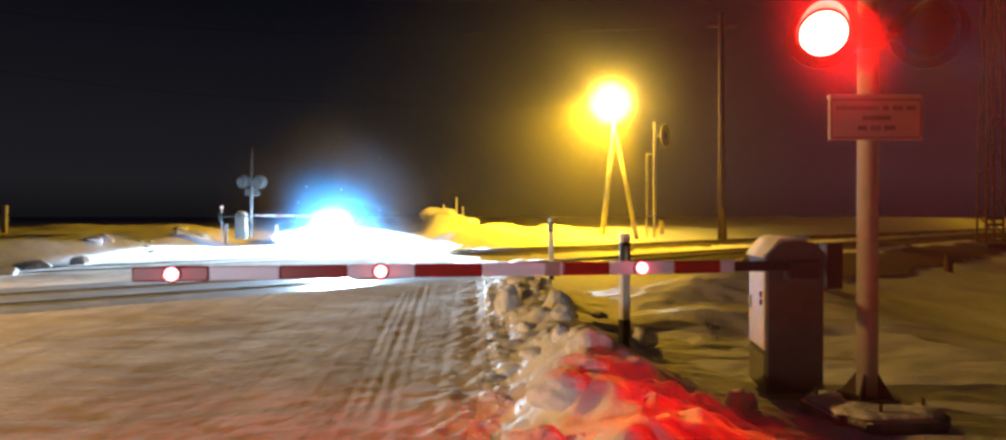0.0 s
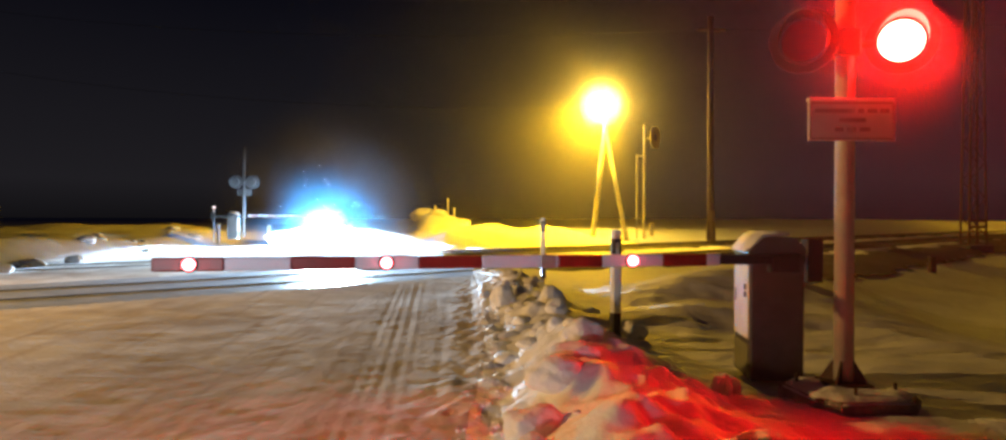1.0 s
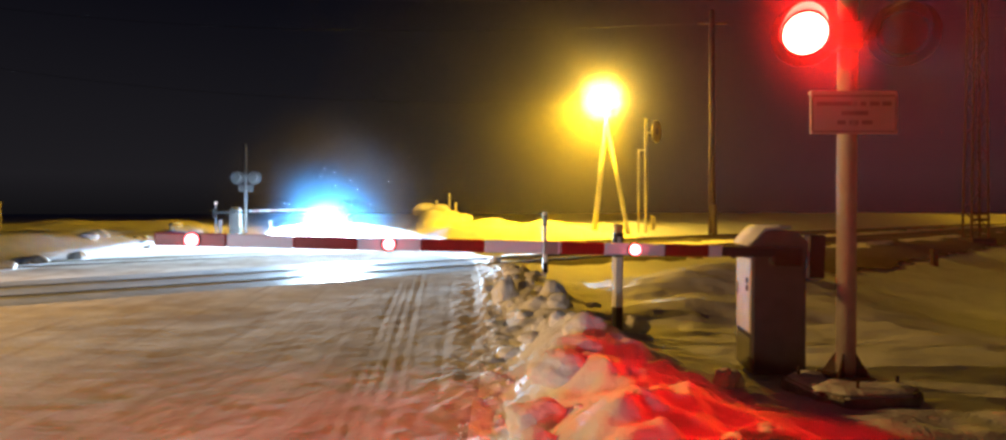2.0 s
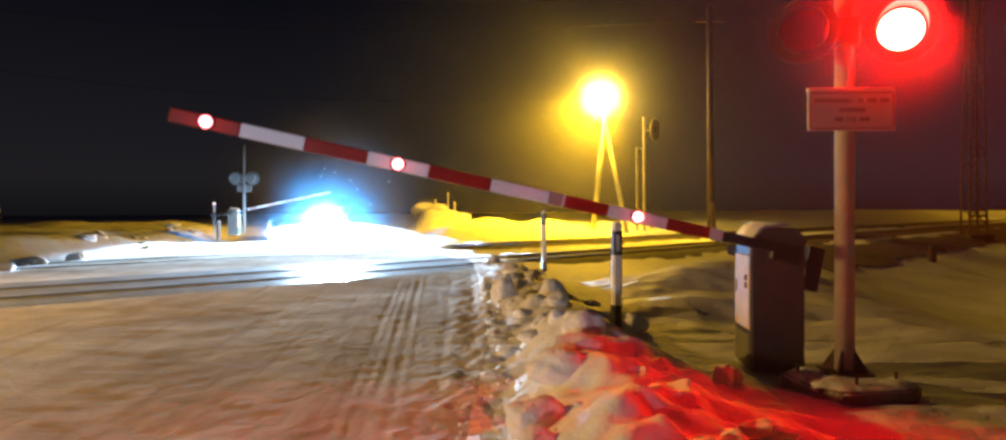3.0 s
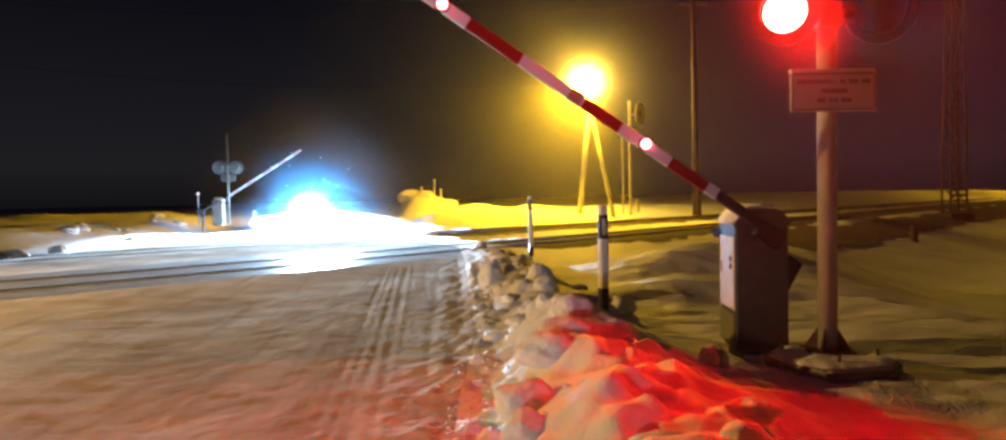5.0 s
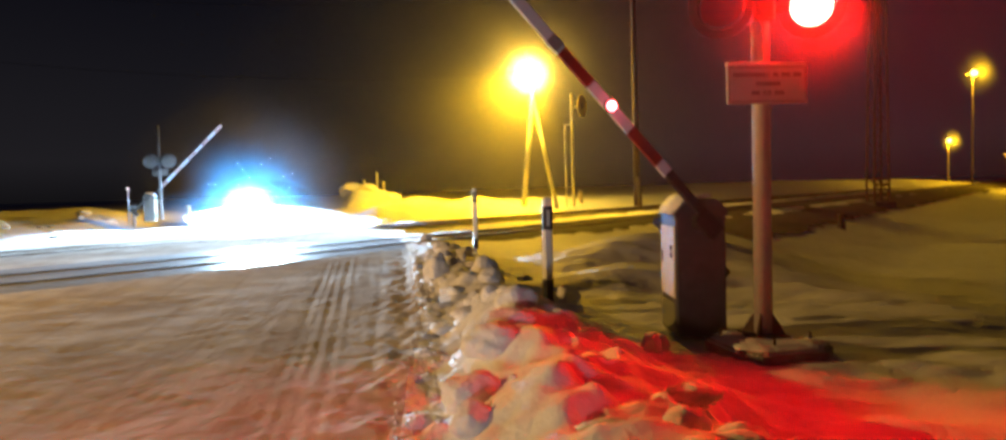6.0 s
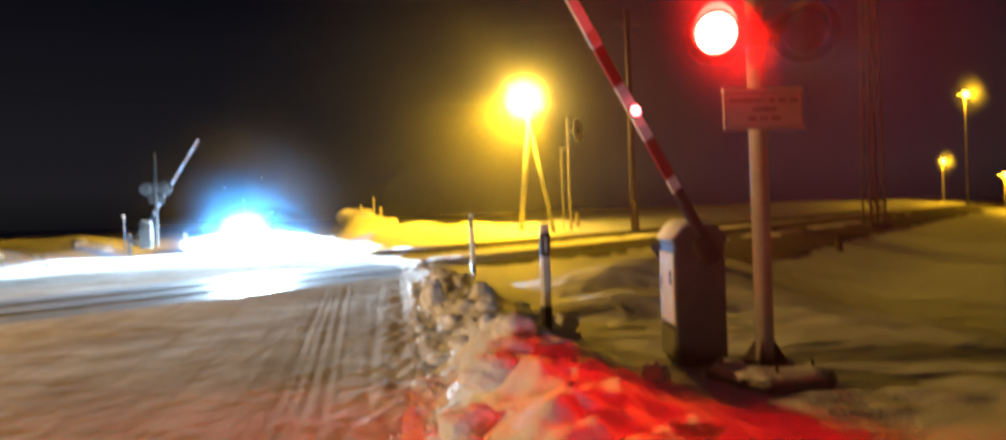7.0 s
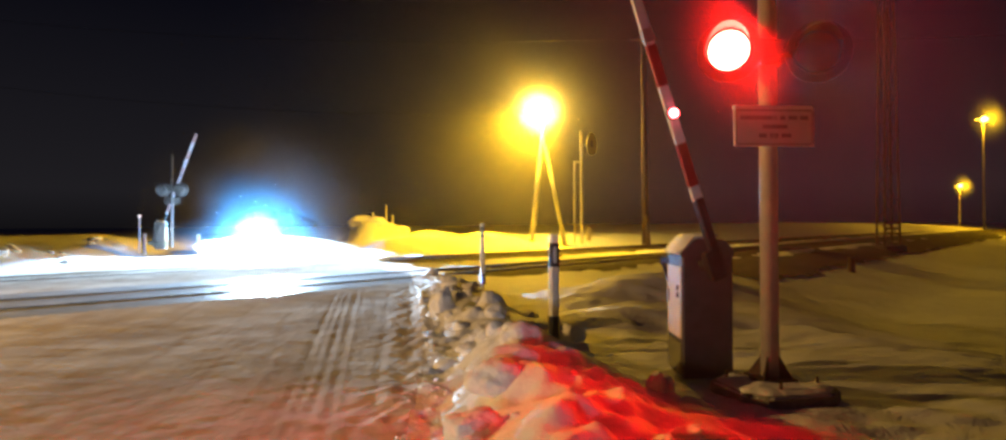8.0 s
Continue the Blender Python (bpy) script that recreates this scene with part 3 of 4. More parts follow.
def barrier_machine(place, rz, length=1.0, label="", detail=True):
    """Cabinet with the pivoted arm. Local -x is the way the lowered arm points, -y the side of the arm."""
    th = base("level_crossing_barrier", place, rz, label, "barrier", "crossing barriers")
    bm = bmesh.new()
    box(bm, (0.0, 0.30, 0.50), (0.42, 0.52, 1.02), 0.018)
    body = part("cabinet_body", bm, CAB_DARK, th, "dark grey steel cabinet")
    bm = bmesh.new()
    box(bm, (-0.214, 0.30, 0.62), (0.012, 0.47, 0.60), 0.004)
    door = part("cabinet_door", bm, CAB_LIGHT, body, "cream door panel, yellowed in colour as by lamplight")
    bm = bmesh.new()
    box(bm, (-0.214, 0.30, 0.15), (0.014, 0.45, 0.26), 0.004)
    part("lower_panel", bm, CAB_GREEN, body, "dull green lower panel")
    for z in (0.74, 0.68):
        bm = bmesh.new()
        box(bm, (-0.224, 0.14, z), (0.02, 0.025, 0.045), 0.004)
        part("hinge", bm, RUST, body)
    bm = bmesh.new()
    rod(bm, (-0.23, 0.46, 0.60), (-0.23, 0.46, 0.70), 0.01)
    part("handle", bm, STEEL, body)
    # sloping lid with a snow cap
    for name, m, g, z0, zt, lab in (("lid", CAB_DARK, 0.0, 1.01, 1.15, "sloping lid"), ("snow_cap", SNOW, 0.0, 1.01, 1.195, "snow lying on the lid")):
        bm = bmesh.new()
        prof = [(-0.222, z0 - 0.01), (-0.222, z0 + 0.01), (-0.10, zt), (0.13, zt), (0.222, z0 + 0.05), (0.222, z0 - 0.01)]
        if m is SNOW:
            prof = [(-0.245, z0 + 0.0), (-0.235, z0 + 0.05), (-0.12, zt - 0.005), (0.11, zt), (0.12, zt - 0.03), (-0.09, zt - 0.042)]
        ends = [[bm.verts.new((x, y, z)) for x, z in prof] for y in ((0.03, 0.57) if m is not SNOW else (0.05, 0.58))]
        bm.faces.new(ends[0])
        bm.faces.new(ends[1][::-1])
        for k in range(6):
            bm.faces.new((ends[0][k], ends[1][k], ends[1][(k + 1) % 6], ends[0][(k + 1) % 6]))
        bmesh.ops.recalc_face_normals(bm, faces=bm.faces)
        bmesh.ops.bevel(bm, geom=list(bm.edges), offset=0.02 if m is SNOW else 0.008, segments=2, affect="EDGES")
        part(name, bm, m, th, lab, m is SNOW)
    # the moving arm, about the pivot at its origin
    arm = part("arm", rod(bmesh.new(), (0, -0.10, 0), (0, 0.06, 0), 0.06, segments=24), BLACK_METAL, th, "red and white barrier arm with three red lamps")
    tip = MARKS[0] * length
    for k, (a, b) in enumerate(zip(MARKS, MARKS[1:])):
        bm = bmesh.new()
        a, b = a * length, b * length
        box(bm, (-(a + b) / 2, -0.06, 0.04), (a - b, 0.035, 0.092), 0.010)
        part("arm_band", bm, (ARM_RED if detail else ARM_PALE) if k % 2 == 0 else ARM_WHITE, arm, "red band" if k % 2 == 0 else "white band")
    bm = bmesh.new()
    box(bm, (-1.92 * length, -0.06, 0.04), (0.11, 0.042, 0.098), 0.004)
    part("joint_sleeve", bm, STEEL, arm, "bright metal joint sleeve")
    bm = bmesh.new()
    box(bm, (-0.28 * length, -0.06, 0.04), (0.56 * length, 0.07, 0.075), 0.01)
    box(bm, (0.0, -0.06, 0.01), (0.26, 0.085, 0.15), 0.02)
    part("arm_socket", bm, BLACK_METAL, arm, "dark steel arm socket")
    bm = bmesh.new()
    box(bm, (0.79, 0.66, -0.02), (0.17, 0.10, 0.40), 0.015)
    box(bm, (0.38, 0.66, 0.0), (0.80, 0.04, 0.10), 0.006)
    rod(bm, (0, 0.55, 0), (0, 0.70, 0), 0.05)
    part("counterweight", bm, BLACK_METAL, arm, "dark counterweight block")
    for s in (4.335, 3.075, 1.275):
        bm = bmesh.new()
        rod(bm, (-s * length, -0.075, 0.04), (-s * length, -0.112, 0.04), 0.041, 0.037, 20)
        lamp = part("arm_lamp", bm, ARM_GLOW if detail else DARK_LENS, arm, "small round red warning lamp")
        bm = bmesh.new()
        rod(bm, (-s * length, -0.074, 0.04), (-s * length, -0.090, 0.04), 0.055, 0.052, 20)
        part("lamp_ring", bm, BLACK, lamp)
    return th, arm


near_barrier, near_arm = barrier_machine((2.20, 5.36, -0.03), CAB_TURN, 1.0, "dark barrier cabinet whose red and white arm rises over the road")
far_barrier, far_arm = barrier_machine((-11.9, 30.2, 0.35), 188.0, 0.92, "pale barrier beyond the tracks with its arm rising", False)


# ---- the signal across the tracks ----
def far_signal(place):
    th = base("crossing_signal", place, 184, "pale signal post with two round heads seen from behind", "railway signal")
    bm = bmesh.new()
    rod(bm, (0, 0, -0.3), (0, 0, 3.65), 0.06, 0.055)
    part("pole", bm, DULL_PAINT, th, "", True)
    for sx in (-0.36, 0.36):
        bm = bmesh.new()
        disc_z(bm, -0.04, 0.30, depth=0.03, x=sx, z=2.15)
        disc_z(bm, 0.05, 0.17, depth=0.16, x=sx, z=2.15)
        part("lamp_head", bm, DULL_PAINT, th, "round signal head seen from behind")
    bm = bmesh.new()
    box(bm, (0, -0.07, 1.68), (0.62, 0.02, 0.30), 0.004)
    part("sign_plate", bm, DULL_PAINT, th)
    return th


far_signal((-11.45, 30.0, 0.72))


# ---- marker posts ----
def marker_post(place, tall, rz, lean, label, foot):
    th = new("marker_post")
    th.matrix_world = pose(*place, 0, lean, rz)
    tagged(th, label, "marker post", "marker posts")
    bm = bmesh.new()
    w, d = 0.048, 0.032
    out = [(-w, -d), (-w * 0.6, -d * 1.5), (w * 0.6, -d * 1.5), (w, -d), (w, d), (-w, d)]
    slab(bm, out, foot, tall * 0.70, 0)
    part("post_body", bm, POST_WHITE, th, "white plastic body")
    bm = bmesh.new()
    slab(bm, [(x * 1.03, y * 1.03) for x, y in out], -0.5, foot, 0)
    part("post_foot", bm, BLACK, th, "black lowest part of the post")
    bm = bmesh.new()
    slab(bm, [(x * 1.01, y * 1.01) for x, y in out], tall * 0.70, tall * 0.92, 0)
    band = part("black_band", bm, BLACK, th)
    bm = bmesh.new()
    box(bm, (0.0, -d * 1.56, tall * 0.81), (w * 0.75, 0.006, tall * 0.15), 0.002)
    part("reflector", bm, REFLECTOR, band)
    bm = bmesh.new()
    slab(bm, out, tall * 0.92, tall, 0.012)
    part("post_cap", bm, POST_WHITE, th)
    return th


marker_post((1.17, 6.95, 0.02), 1.13, 8, 0.4, "white marker post with black band standing in the snow", 0.28)
marker_post((0.92, 15.0, 0.28), 1.02, 8, -0.3, "white marker post with black band near the track", -0.1)
for x, y, z, h, r in ((-4.55, 46, 1.35, 0.72, 0.05), (-3.68, 46, 1.05, 1.5, 0.04), (-3.25, 46, 0.95, 0.95, 0.05)):
    th = base("stake", (x, y, z), 0, "thin pale stake standing in a snow mound", "stake", "stakes in the mound")
    part("shaft", rod(bmesh.new(), (0, 0, -0.3), (0, 0, h), r, segments=10), POST_WHITE, th)
    part("stake_cap", rod(bmesh.new(), (0, 0, h), (0, 0, h + 0.12), r * 1.7, segments=10), POST_WHITE, th)


# ---- street lamp, poles and masts ----
def street_lamp():
    th = base("street_lamp", (5.35, 40, 0.4), 0, "sodium street lamp on a concrete pole with a leaning strut", "street lamp", "street lamps")
    o = Vector((5.35, 40, 0.4))
    part("pole", rod(bmesh.new(), (0, 0, -0.4), Vector((6.12, 40, 7.3)) - o, 0.17, 0.10), POLE_CONC, th, "", True)
    part("strut", rod(bmesh.new(), (2.1, 0.3, -0.4), Vector((6.10, 40.05, 6.6)) - o, 0.14, 0.10), POLE_CONC, th, "", True)
    top = Vector((6.12, 40, 7.3)) - o
    bm = bmesh.new()
    rod(bm, top, top + Vector((0.02, -0.1, 0.75)), 0.03)
    rod(bm, top + Vector((0.02, -0.1, 0.75)), LAMP - o + Vector((0.2, 0, 0.10)), 0.03)
    part("bracket", bm, STEEL, th)
    head = part("lamp_head", ball(bmesh.new(), LAMP - o + Vector((0, 0.0, 0.20)), 0.15, (1.1, 0.9, 0.5)), STEEL, th, "grey lamp housing", True)
    # Bowl larger than life, its extra size standing in for the lamp's bloom.
    part("bowl", ball(bmesh.new(), LAMP - o + Vector((0, 0, -0.24)), 0.46, (1.0, 1.0, 0.9)), SODIUM_GLOW, head, "glowing sodium bowl", True).visible_shadow = False


street_lamp()


def far_lamp(place, tall, label, r):
    th = base("street_lamp", place, 0, label, "street lamp", "street lamps")
    part("pole", rod(bmesh.new(), (0, 0, -1), (0, 0, tall), 0.13, 0.09), POLE_CONC, th)
    arm = part("bracket", rod(bmesh.new(), (0, 0, tall - 0.2), (-1.2, 0, tall + 0.1), 0.05), STEEL, th)
    part("bowl", ball(bmesh.new(), (0, -0.3, tall + 0.1), r * 0.95, (1.1, 1, 0.9)), AMBER_GLOW, arm, "glowing sodium bowl", True).visible_shadow = False
    point_lamp("street_light", Vector(place) + Vector((0, -0.6, tall)), 6000, SODIUM, 0.2)


far_lamp((75.6, 88, 1.3), 14.4, "distant sodium street lamp on a tall pole", 0.45)
far_lamp((102.2, 125, 1.5), 7.1, "distant small sodium lamp beside the track", 0.4)
far_lamp((92.5, 100, 1.4), 3.3, "distant low sodium lamp beyond the tracks", 0.3)


def timber_pole():
    th = base("utility_pole", (11.1, 36, 0.5), 0, "tall dark wooden utility pole beside the track", "utility pole")
    part("pole", rod(bmesh.new(), (0, 0, -0.3), (-0.05, 0, 11.6), 0.19, 0.13), WOOD, th, "", True)
    part("crossarm", box(bmesh.new(), (0, 0, 10.9), (1.5, 0.1, 0.12), 0.01), WOOD, th)
    part("foot_stub", rod(bmesh.new(), (0.1, -0.2, -0.3), (0.06, -0.2, 1.3), 0.13, 0.12), WOOD, th)


timber_pole()


def wire(name, a, b, sag, label):
    bm = bmesh.new()
    a, b = Vector(a), Vector(b)
    pts = [a.lerp(b, k / 16) - Vector((0, 0, sag * (1 - (2 * k / 16 - 1) ** 2))) for k in range(17)]
    for p, q in zip(pts, pts[1:]):
        rod(bm, p, q, 0.012, segments=6, caps=False)
    tagged(finish(bm, name, BLACK, None), label, "overhead wire", "overhead wires")


wire("overhead_wire", (6.0, 40, 7.9), (-45, 52, 13.5), 1.2, "thin overhead wire running from the street lamp")
wire("overhead_wire", (10.5, 36, 11.4), (-45, 50, 17.5), 1.3, "thin overhead wire running from the wooden pole")
wire("overhead_wire", (11.6, 36, 11.4), (60, 33, 14.5), 1.0, "thin overhead wire running over the track")


def round_sign_mast():
    th = base("track_sign", (8.1, 38.5, 0.4), 0, "slim post with an oval plate and a thin rod beside it", "track sign")
    part("post", rod(bmesh.new(), (0, 0, -0.2), (0, 0, 6.3), 0.085, 0.07), POLE_CONC, th)
    bm = bmesh.new()
    disc_z(bm, -0.1, 0.42, depth=0.04)
    bmesh.ops.transform(bm, matrix=Matrix.Translation((0.52, 0, 5.55)) @ pose(0, 0, 0, 0, 0, 40) @ Matrix.Diagonal((1, 1, 1.45, 1)), verts=bm.verts)
    plate = part("oval_plate", bm, YELLOW_SIGN, th, "pale oval plate")
    bm = bmesh.new()
    disc_z(bm, -0.125, 0.13, depth=0.02)
    bmesh.ops.transform(bm, matrix=Matrix.Translation((0.52, 0, 5.55)) @ pose(0, 0, 0, 0, 0, 40) @ Matrix.Diagonal((1, 1, 1.6, 1)), verts=bm.verts)
    part("plate_core", bm, SIGN_INK, plate)
    part("plate_arm", rod(bmesh.new(), (0, 0, 5.5), (0.4, 0, 5.5), 0.03), STEEL, th)
    part("thin_rod", rod(bmesh.new(), (-0.42, 0, -0.2), (-0.42, 0, 4.55), 0.05), POLE_CONC, th)
    part("bridge", rod(bmesh.new(), (-0.42, 0, 4.5), (0, 0, 4.5), 0.03), STEEL, th)
    part("stub", box(bmesh.new(), (0.35, -0.3, 0.35), (0.22, 0.2, 0.75), 0.03), POLE_CONC, th)


round_sign_mast()


def lattice_mast():
    th = base("lattice_mast", (27.5, 39.4, ground_z(27.5, 39.4)), 12, "dark steel lattice mast on a concrete footing beside the track", "mast")
    h, w0, w1, d = 17.0, 0.60, 0.34, 0.30
    part("footing", box(bmesh.new(), (0, 0, 0.0), (1.7, 1.2, 0.5), 0.06), CAB_DARK, th, "low dark footing block")
    for sx in (-1, 1):
        for sy in (-1, 1):
            part("leg", rod(bmesh.new(), (sx * w0, sy * d, 0.2), (sx * w1, sy * d * 0.7, h), 0.075, 0.06, 6), RUST, th)
    n = 15
    for k in range(n):
        z0, z1 = 0.8 + (h - 1.0) * k / n, 0.8 + (h - 1.0) * (k + 1) / n
        wa, wb = w0 + (w1 - w0) * z0 / h, w0 + (w1 - w0) * z1 / h
        s = 1 if k % 2 else -1
        for sy in (-0.26, 0.26):
            part("brace", rod(bmesh.new(), (-s * wa, sy, z0), (s * wb, sy, z1), 0.036, segments=6), RUST, th)
    for z in (1.3, 1.65):
        part("cross_plate", box(bmesh.new(), (0, -0.30, z), (1.24, 0.05, 0.15), 0.005), RUST, th)


lattice_mast()


def small_post(x, y, h, r, label, m):
    th = base("low_post", (x, y, ground_z(x, y)), 0, label, "post", "low track posts")
    part("shaft", box(bmesh.new(), (0, 0, h / 2 - 0.1), (r * 2, r * 2, h + 0.2), r * 0.3), m, th)
    part("post_top", box(bmesh.new(), (0, 0, h + 0.02), (r * 2.5, r * 2.5, 0.06), r * 0.3), m, th)


small_post(17.2, 27.0, 0.62, 0.12, "short dark post standing in the snow field", RUST)
small_post(-13.0, 31.0, 0.9, 0.06, "thin post beside the far barrier", GREY_PAINT)
small_post(-10.7, 31.0, 0.9, 0.06, "thin post beside the far barrier", GREY_PAINT)
small_post(-21.7, 29.0, 1.2, 0.09, "grey post on the snow verge", GREY_PAINT)


def pin_light(place, tall, label):
    th = base("pin_lamp", place, 0, label, "lamp", "tiny lamps")
    part("stalk", rod(bmesh.new(), (0, 0, -0.6), (0, 0, tall), 0.03, segments=8), STEEL, th)
    part("bulb", ball(bmesh.new(), (0, 0, tall), 0.06, sub=2), PIN_GLOW, th, "tiny white lamp")


pin_light((-13.2, 31.0, 0.6), 1.15, "tiny white lamp on a stalk beside the far barrier")


# ---- waiting car ----
def waiting_car():
    th = new("car")
    th.matrix_world = CAR_M
    tagged(th, "dark car waiting beyond the tracks with glaring headlights", "car")
    bm = bmesh.new()
    prof = [(-0.92, 0.30), (-0.98, 0.55), (-0.90, 0.80), (0.05, 0.98), (0.70, 1.44), (1.9, 1.50), (2.9, 1.40), (3.35, 1.0), (3.45, 0.55), (3.35, 0.30)]
    rows = []
    for f in (-1, -0.86, 0.86, 1):
        row = []
        for y, z in prof:
            w = 0.88 if z < 1.05 else 0.70
            row.append(bm.verts.new((f * w, y + (0.06 if abs(f) == 1 and y < 0 else 0), z - (0.05 if abs(f) == 1 else 0))))
        rows.append(row)
    for a, b in zip(rows, rows[1:]):
        for k in range(len(prof)):
            bm.faces.new((a[k], a[(k + 1) % len(prof)], b[(k + 1) % len(prof)], b[k]))
    bm.faces.new(rows[0][::-1])
    bm.faces.new(rows[-1])
    bmesh.ops.recalc_face_normals(bm, faces=bm.faces)
    bmesh.ops.bevel(bm, geom=list(bm.edges), offset=0.035, segments=2, affect="EDGES")
    body = part("body", bm, CAR_PAINT, th, "dark painted body", True)
    bm = bmesh.new()
    q = [bm.verts.new(v) for v in ((-0.66, 0.13, 1.05), (0.66, 0.13, 1.05), (0.58, 0.66, 1.435), (-0.58, 0.66, 1.435))]
    bm.faces.new(q)
    bmesh.ops.solidify(bm, geom=list(bm.faces), thickness=0.03)
    part("windscreen", bm, CAR_GLASS, body)
    part("grille", box(bmesh.new(), (0, -0.99, 0.60), (0.80, 0.05, 0.16), 0.02), BLACK, body)
    part("bumper", box(bmesh.new(), (0, -0.96, 0.36), (1.66, 0.12, 0.18), 0.04), CAR_PAINT, body)
    part("number_plate", box(bmesh.new(), (0, -1.03, 0.40), (0.52, 0.02, 0.11), 0.004), SIGN_WHITE, body)
    for sx in (-1, 1):
        lamp = part("headlight", ball(bmesh.new(), (sx * 0.62, -0.93, 0.66), 0.11, (1.5, 0.5, 0.8)), HEAD_GLOW, body, "glaring white headlight", True)
        lamp.visible_shadow = False
        mirror = part("wing_mirror", box(bmesh.new(), (sx * 0.98, 0.35, 1.02), (0.2, 0.12, 0.13), 0.04), CAR_PAINT, body)
        for y in (0.0, 2.65):
            w = part("wheel", rod(bmesh.new(), (sx * 0.68, y, 0.31), (sx * 0.89, y, 0.31), 0.31, segments=28), RUBBER, th)
            part("rim", rod(bmesh.new(), (sx * 0.86, y, 0.31), (sx * 0.90, y, 0.31), 0.20, segments=20), STEEL, w)


waiting_car()


# ---- snow clods on and beside the bank ----
def clod(x, y, r, scale, seed, lift=0.3, rz=0.0, label="rounded lump of frozen snow on the ploughed bank", m=CLOD, group="snow clods"):
    bm = bmesh.new()
    bmesh.ops.create_icosphere(bm, subdivisions=4 if r > 0.09 else 3, radius=r)
    for v in bm.verts:
        d = v.co.normalized()
        k = 1 + 0.30 * noise.noise(d * 1.1 + Vector((seed, 0, 0))) + 0.10 * noise.noise(d * 3.1 + Vector((0, seed, 0))) + 0.05 * noise.noise(d * 9 + Vector((0, 0, seed)))
        v.co = Vector((d.x * scale[0], d.y * scale[1], d.z * scale[2])) * r * k
    ob = finish(bm, "snow_clod", m, None, "", True)
    ob.matrix_world = pose(x, y, ground_z(x, y) + r * scale[2] * lift, 0, 0, rz)
    return tagged(ob, label, "snow clod", group)


clod(0.60, 5.02, 0.155, (1.05, 0.9, 1.0), 1.0, 0.15)
clod(0.36, 4.30, 0.18, (1.1, 1.0, 0.75), 2.0, 0.15)
clod(0.20, 3.68, 0.16, (1.15, 1.0, 0.75), 3.0, 0.25)
clod(0.16, 3.26, 0.11, (1.0, 0.9, 0.8), 19.0, 0.25)
clod(0.50, 4.58, 0.15, (1.2, 0.9, 0.6), 4.0, 0.0)
clod(1.52, 4.66, 0.075, (1.0, 0.8, 1.1), 5.0, 0.5)
clod(1.62, 4.74, 0.065, (1.0, 0.9, 1.2), 6.0, 0.5)
clod(0.03, 8.60, 0.19, (0.85, 0.8, 1.1), 7.0, 0.4, 10)
clod(0.60, 8.40, 0.21, (0.8, 0.9, 1.1), 8.0, 0.2, 20, "dark block of icy snow on the ploughed bank")
clod(1.44, 7.50, 0.14, (1.2, 0.9, 0.9), 9.0, 0.5, 20, "dark lump of icy snow beside the marker post")
clod(1.13, 2.40, 0.115, (1.65, 0.75, 0.62), 10.0, 0.35, -24, "long dark-edged slab of crusted snow on the bank")
clod(0.71, 2.02, 0.085, (1.15, 0.8, 0.8), 11.0, 0.3, 0, "pale icy snow block on the bank")
clod(0.92, 2.10, 0.065, (1.2, 0.8, 0.8), 15.0, 0.3, 0, "pale icy snow block on the bank")
clod(0.76, 2.64, 0.10, (2.0, 0.55, 0.5), 12.0, 0.3, -10, "long smooth roll of snow on the bank")
clod(1.00, 2.62, 0.085, (1.2, 0.9, 0.8), 13.0, 0.3)
clod(1.28, 3.26, 0.10, (1.4, 1.0, 0.65), 14.0, 0.2)
clod(-5.2, 45.2, 0.6, (1.4, 0.9, 0.9), 16.0, -0.25, 0, "large snow block on the lamplit mound")
clod(-4.2, 44.8, 0.5, (1.4, 0.9, 0.8), 17.0, -0.25, 0, "large snow block on the lamplit mound")
clod(-2.6, 44.2, 0.4, (1.4, 0.9, 0.7), 18.0, -0.25, 0, "large snow block on the lamplit mound")
_r = random.Random(11)
for k in range(26):
    y = 13 + 18 * _r.random()
    clod(float(left_edge(y)) - 0.3 - 2.2 * _r.random(), y, _r.uniform(0.08, 0.26), (_r.uniform(0.9, 1.6), 1.0, _r.uniform(0.5, 0.8)), 200 + k * 1.7, 0.2, _r.uniform(0, 180), "lump of ploughed snow on the far verge", SNOW, "verge snow lumps")
for k in range(90):
    y = (2.9 if k % 6 == 0 else 5.3) + 11.8 * _r.random() ** 1.3
    x = float(crest(y)) + _r.gauss(0.12, 0.38)
    if x < float(right_edge(y)) + 0.03:
        x = float(right_edge(y)) + 0.05 + 0.2 * _r.random()
    r = _r.choice((0.025, 0.03, 0.04, 0.05, 0.06, 0.09)) * (1 + y * 0.03) * (0.6 if y < 5.2 else 1.0)
    clod(x, y, r, (_r.uniform(0.9, 1.5), _r.uniform(0.8, 1.2), _r.uniform(0.6, 0.95)), 20 + k * 1.37, _r.uniform(-0.25, 0.25), _r.uniform(0, 180))

# crumbs too many to count along the road's edge
bm = bmesh.new()
for k in range(600):
    y = 2.4 + 13 * _r.random() ** 1.6
    x = float(right_edge(y)) + abs(_r.gauss(0, 0.16)) - 0.05 + (0.3 * _r.random() if _r.random() < 0.3 else 0)
    r = _r.uniform(0.005, 0.016)
    bmesh.ops.create_icosphere(bm, subdivisions=1, radius=r, matrix=Matrix.Translation((x, y, ground_z(x, y) - r * 0.1)) @ Matrix.Diagonal((_r.uniform(0.8, 1.5), _r.uniform(0.8, 1.4), _r.uniform(0.6, 1.0), 1)))
tagged(finish(bm, "snow_crumbs", CLOD, None, "", True), "loose snow crumbs scattered along the road edge", "snow crumbs", kind="stuff")

# ---- added veils that stand in for haze and glare round the lamps ----

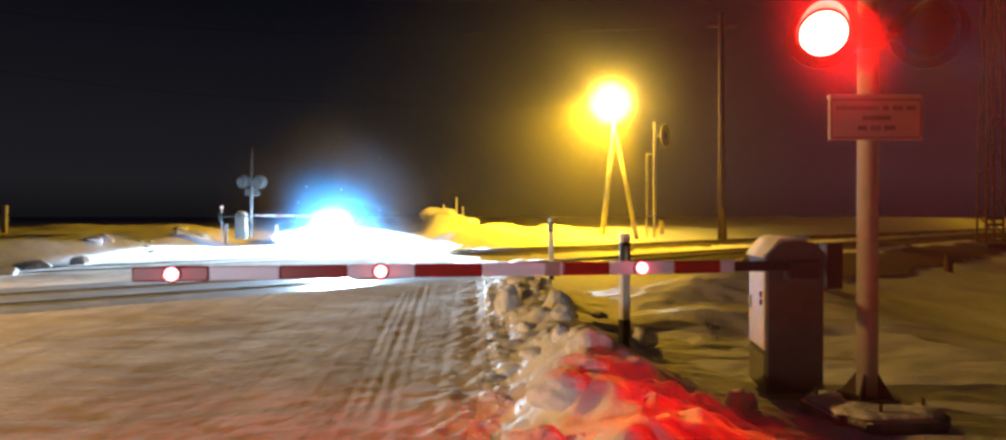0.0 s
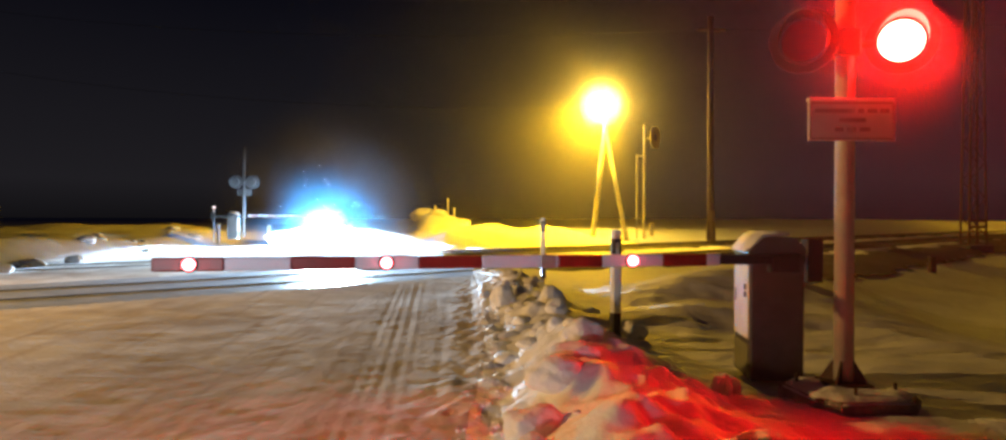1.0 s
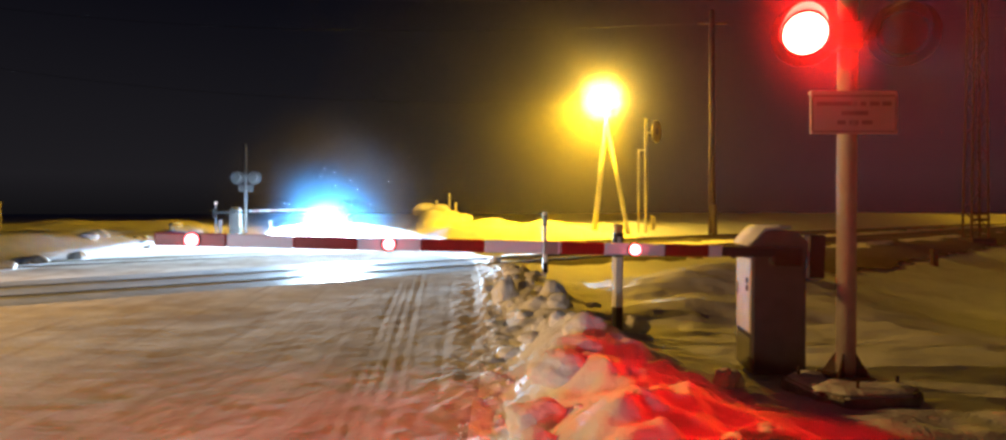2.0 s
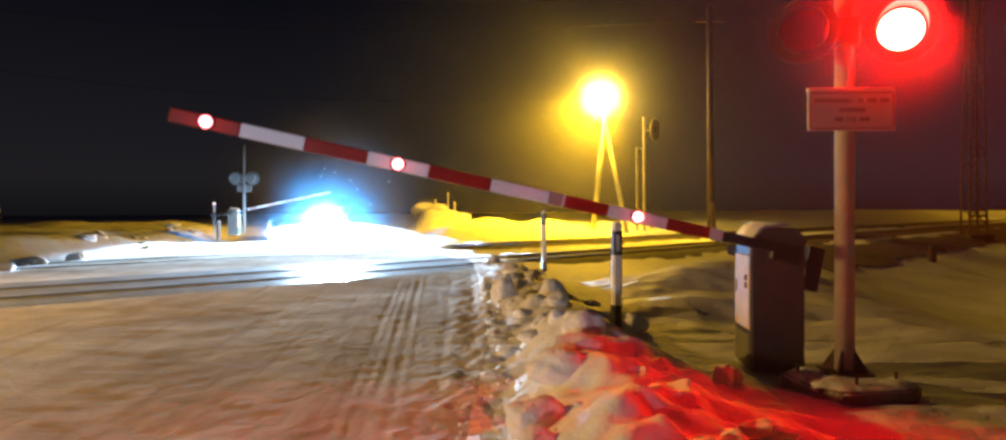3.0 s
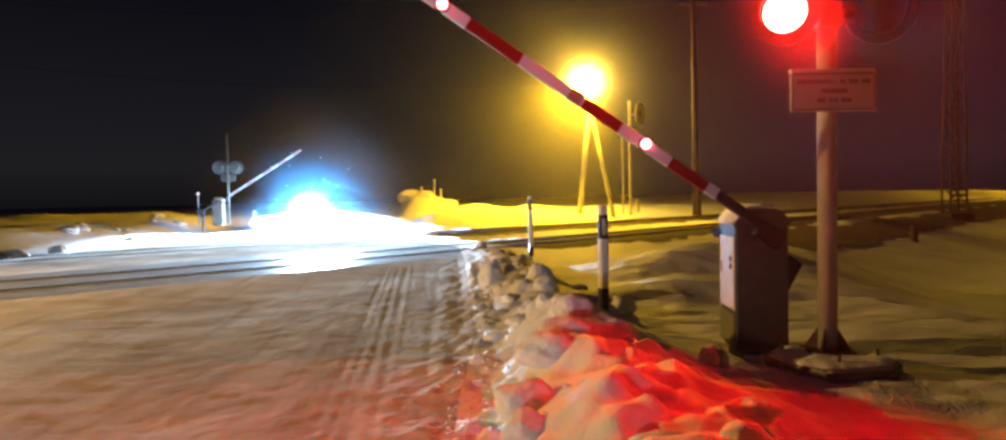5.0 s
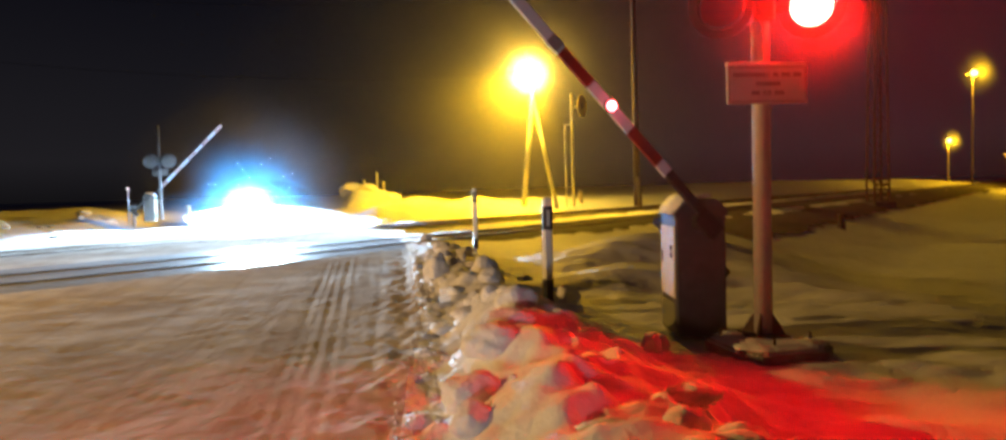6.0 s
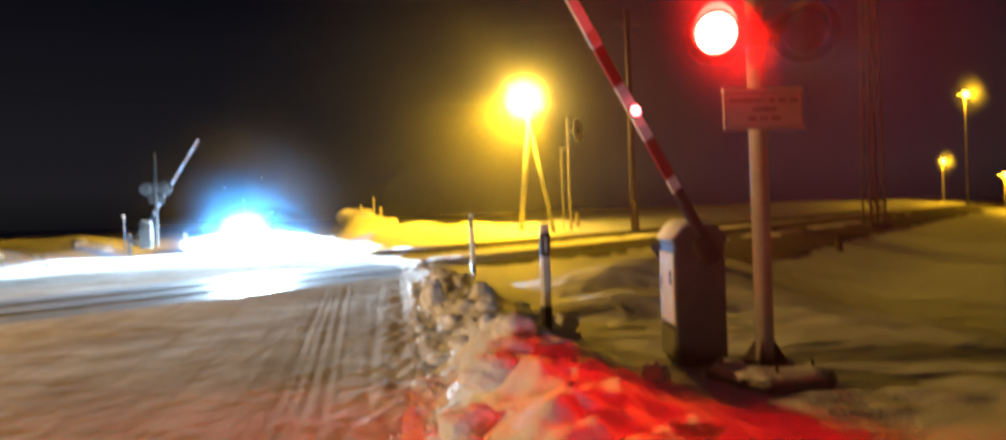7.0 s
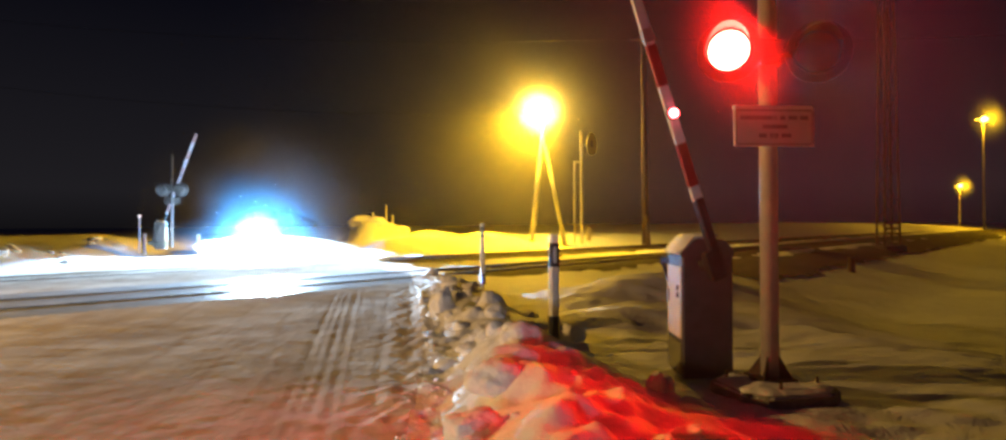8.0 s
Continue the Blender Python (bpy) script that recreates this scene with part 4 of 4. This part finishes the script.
def glow_veil(m, centre, radius, flat=1.0):
    bm = bmesh.new()
    n = 12
    wave = 0.2 if radius > 3 else 0.0
    low, high = max(-1.0, centre[2] - radius / flat), centre[2] + radius / flat
    grid = [[bm.verts.new((centre[0] - radius + 2 * radius * i / n, centre[1] + wave * math.sin(i * 1.3 + j), low + (high - low) * j / n)) for j in range(n + 1)] for i in range(n + 1)]
    for i in range(n):
        for j in range(n):
            bm.faces.new((grid[i][j], grid[i + 1][j], grid[i + 1][j + 1], grid[i][j + 1]))
    tagged(finish(bm, "glare_haze_veil", m, None, "", True), "added thin veil standing in for haze and glare round lamps", "mist", kind="stuff")


# share of light caught, middle, reach, share returned, flatness
for share, centre, reach, returned, flat in (
        (0.015, (1.8, 3.0, 2.1), 2.5, 0.0, 1.0),
        (0.055, (2.56, 4.50, 2.55), 1.1, 0.0, 1.0),
        (0.08, (-8.6, 32.4, 1.0), 6.6, 0.06, 1.0),
        (0.13, (-8.9, 31.4, 0.2), 6.5, 0.06, 3.6),
        (0.45, (-8.7, 33.0, 0.8), 1.6, 0.06, 1.0),
        (0.42, (5.75, 39.3, 7.95), 1.9, 0.06, 1.0),
        (0.05, (4.2, 39.1, 7.0), 22.0, 0.06, 1.0),
        (0.05, (4.2, 41.6, 7.0), 22.0, 0.06, 1.0),
        (0.03, (75.0, 86.4, 15.6), 4.2, 0.06, 1.0),
        (0.03, (101.6, 123.4, 8.5), 3.2, 0.06, 1.0)):
    glow_veil(veil_material(share, centre, reach, returned, flat), centre, reach, flat)


# ---- what moves ----
RISE = ((0.0, 0.0), (1.6, 0.0), (1.9, 1.0), (2.3, 4.7), (2.8, 10.0), (3.0, 12.0), (3.5, 16.2), (4.0, 21.4), (4.5, 26.8), (5.2, 35.2), (5.8, 43.5), (6.5, 52.8), (7.0, 59.4), (7.5, 65.4), (8.0, 71.0))


def motions():
    walk(near_arm, [(t, pose(0, 0, 0.94, 0, 0, ARM_TURN - CAB_TURN) @ pose(0, 0, 0, 0, a, 0)) for t, a in RISE])
    walk(far_arm, [(t, pose(0, 0, 0.98, 0, a, 0)) for t, a in RISE])
    # the two signal lenses turn their lit side out by turns, every 0.8 s
    flips = [0.75 + 0.8 * k for k in range(10)]
    for (lens, sx, z), first in zip(signal_lenses, (0, 180)):
        angle, rows = first, [(0.0, pose(sx, -0.09, z, 0, 0, first))]
        for t in flips:
            f0 = round(t * 30)
            for step in range(4):
                tt = (f0 - 1 + step) / 30
                if tt <= 8.0:
                    rows.append((tt, pose(sx, -0.09, z, 0, 0, angle + 60 * step)))
            angle += 180
        rows.append((8.0 if rows[-1][0] < 7.999 else 8.1, pose(sx, -0.09, z, 0, 0, angle)))
        walk(lens, rows)


motions()
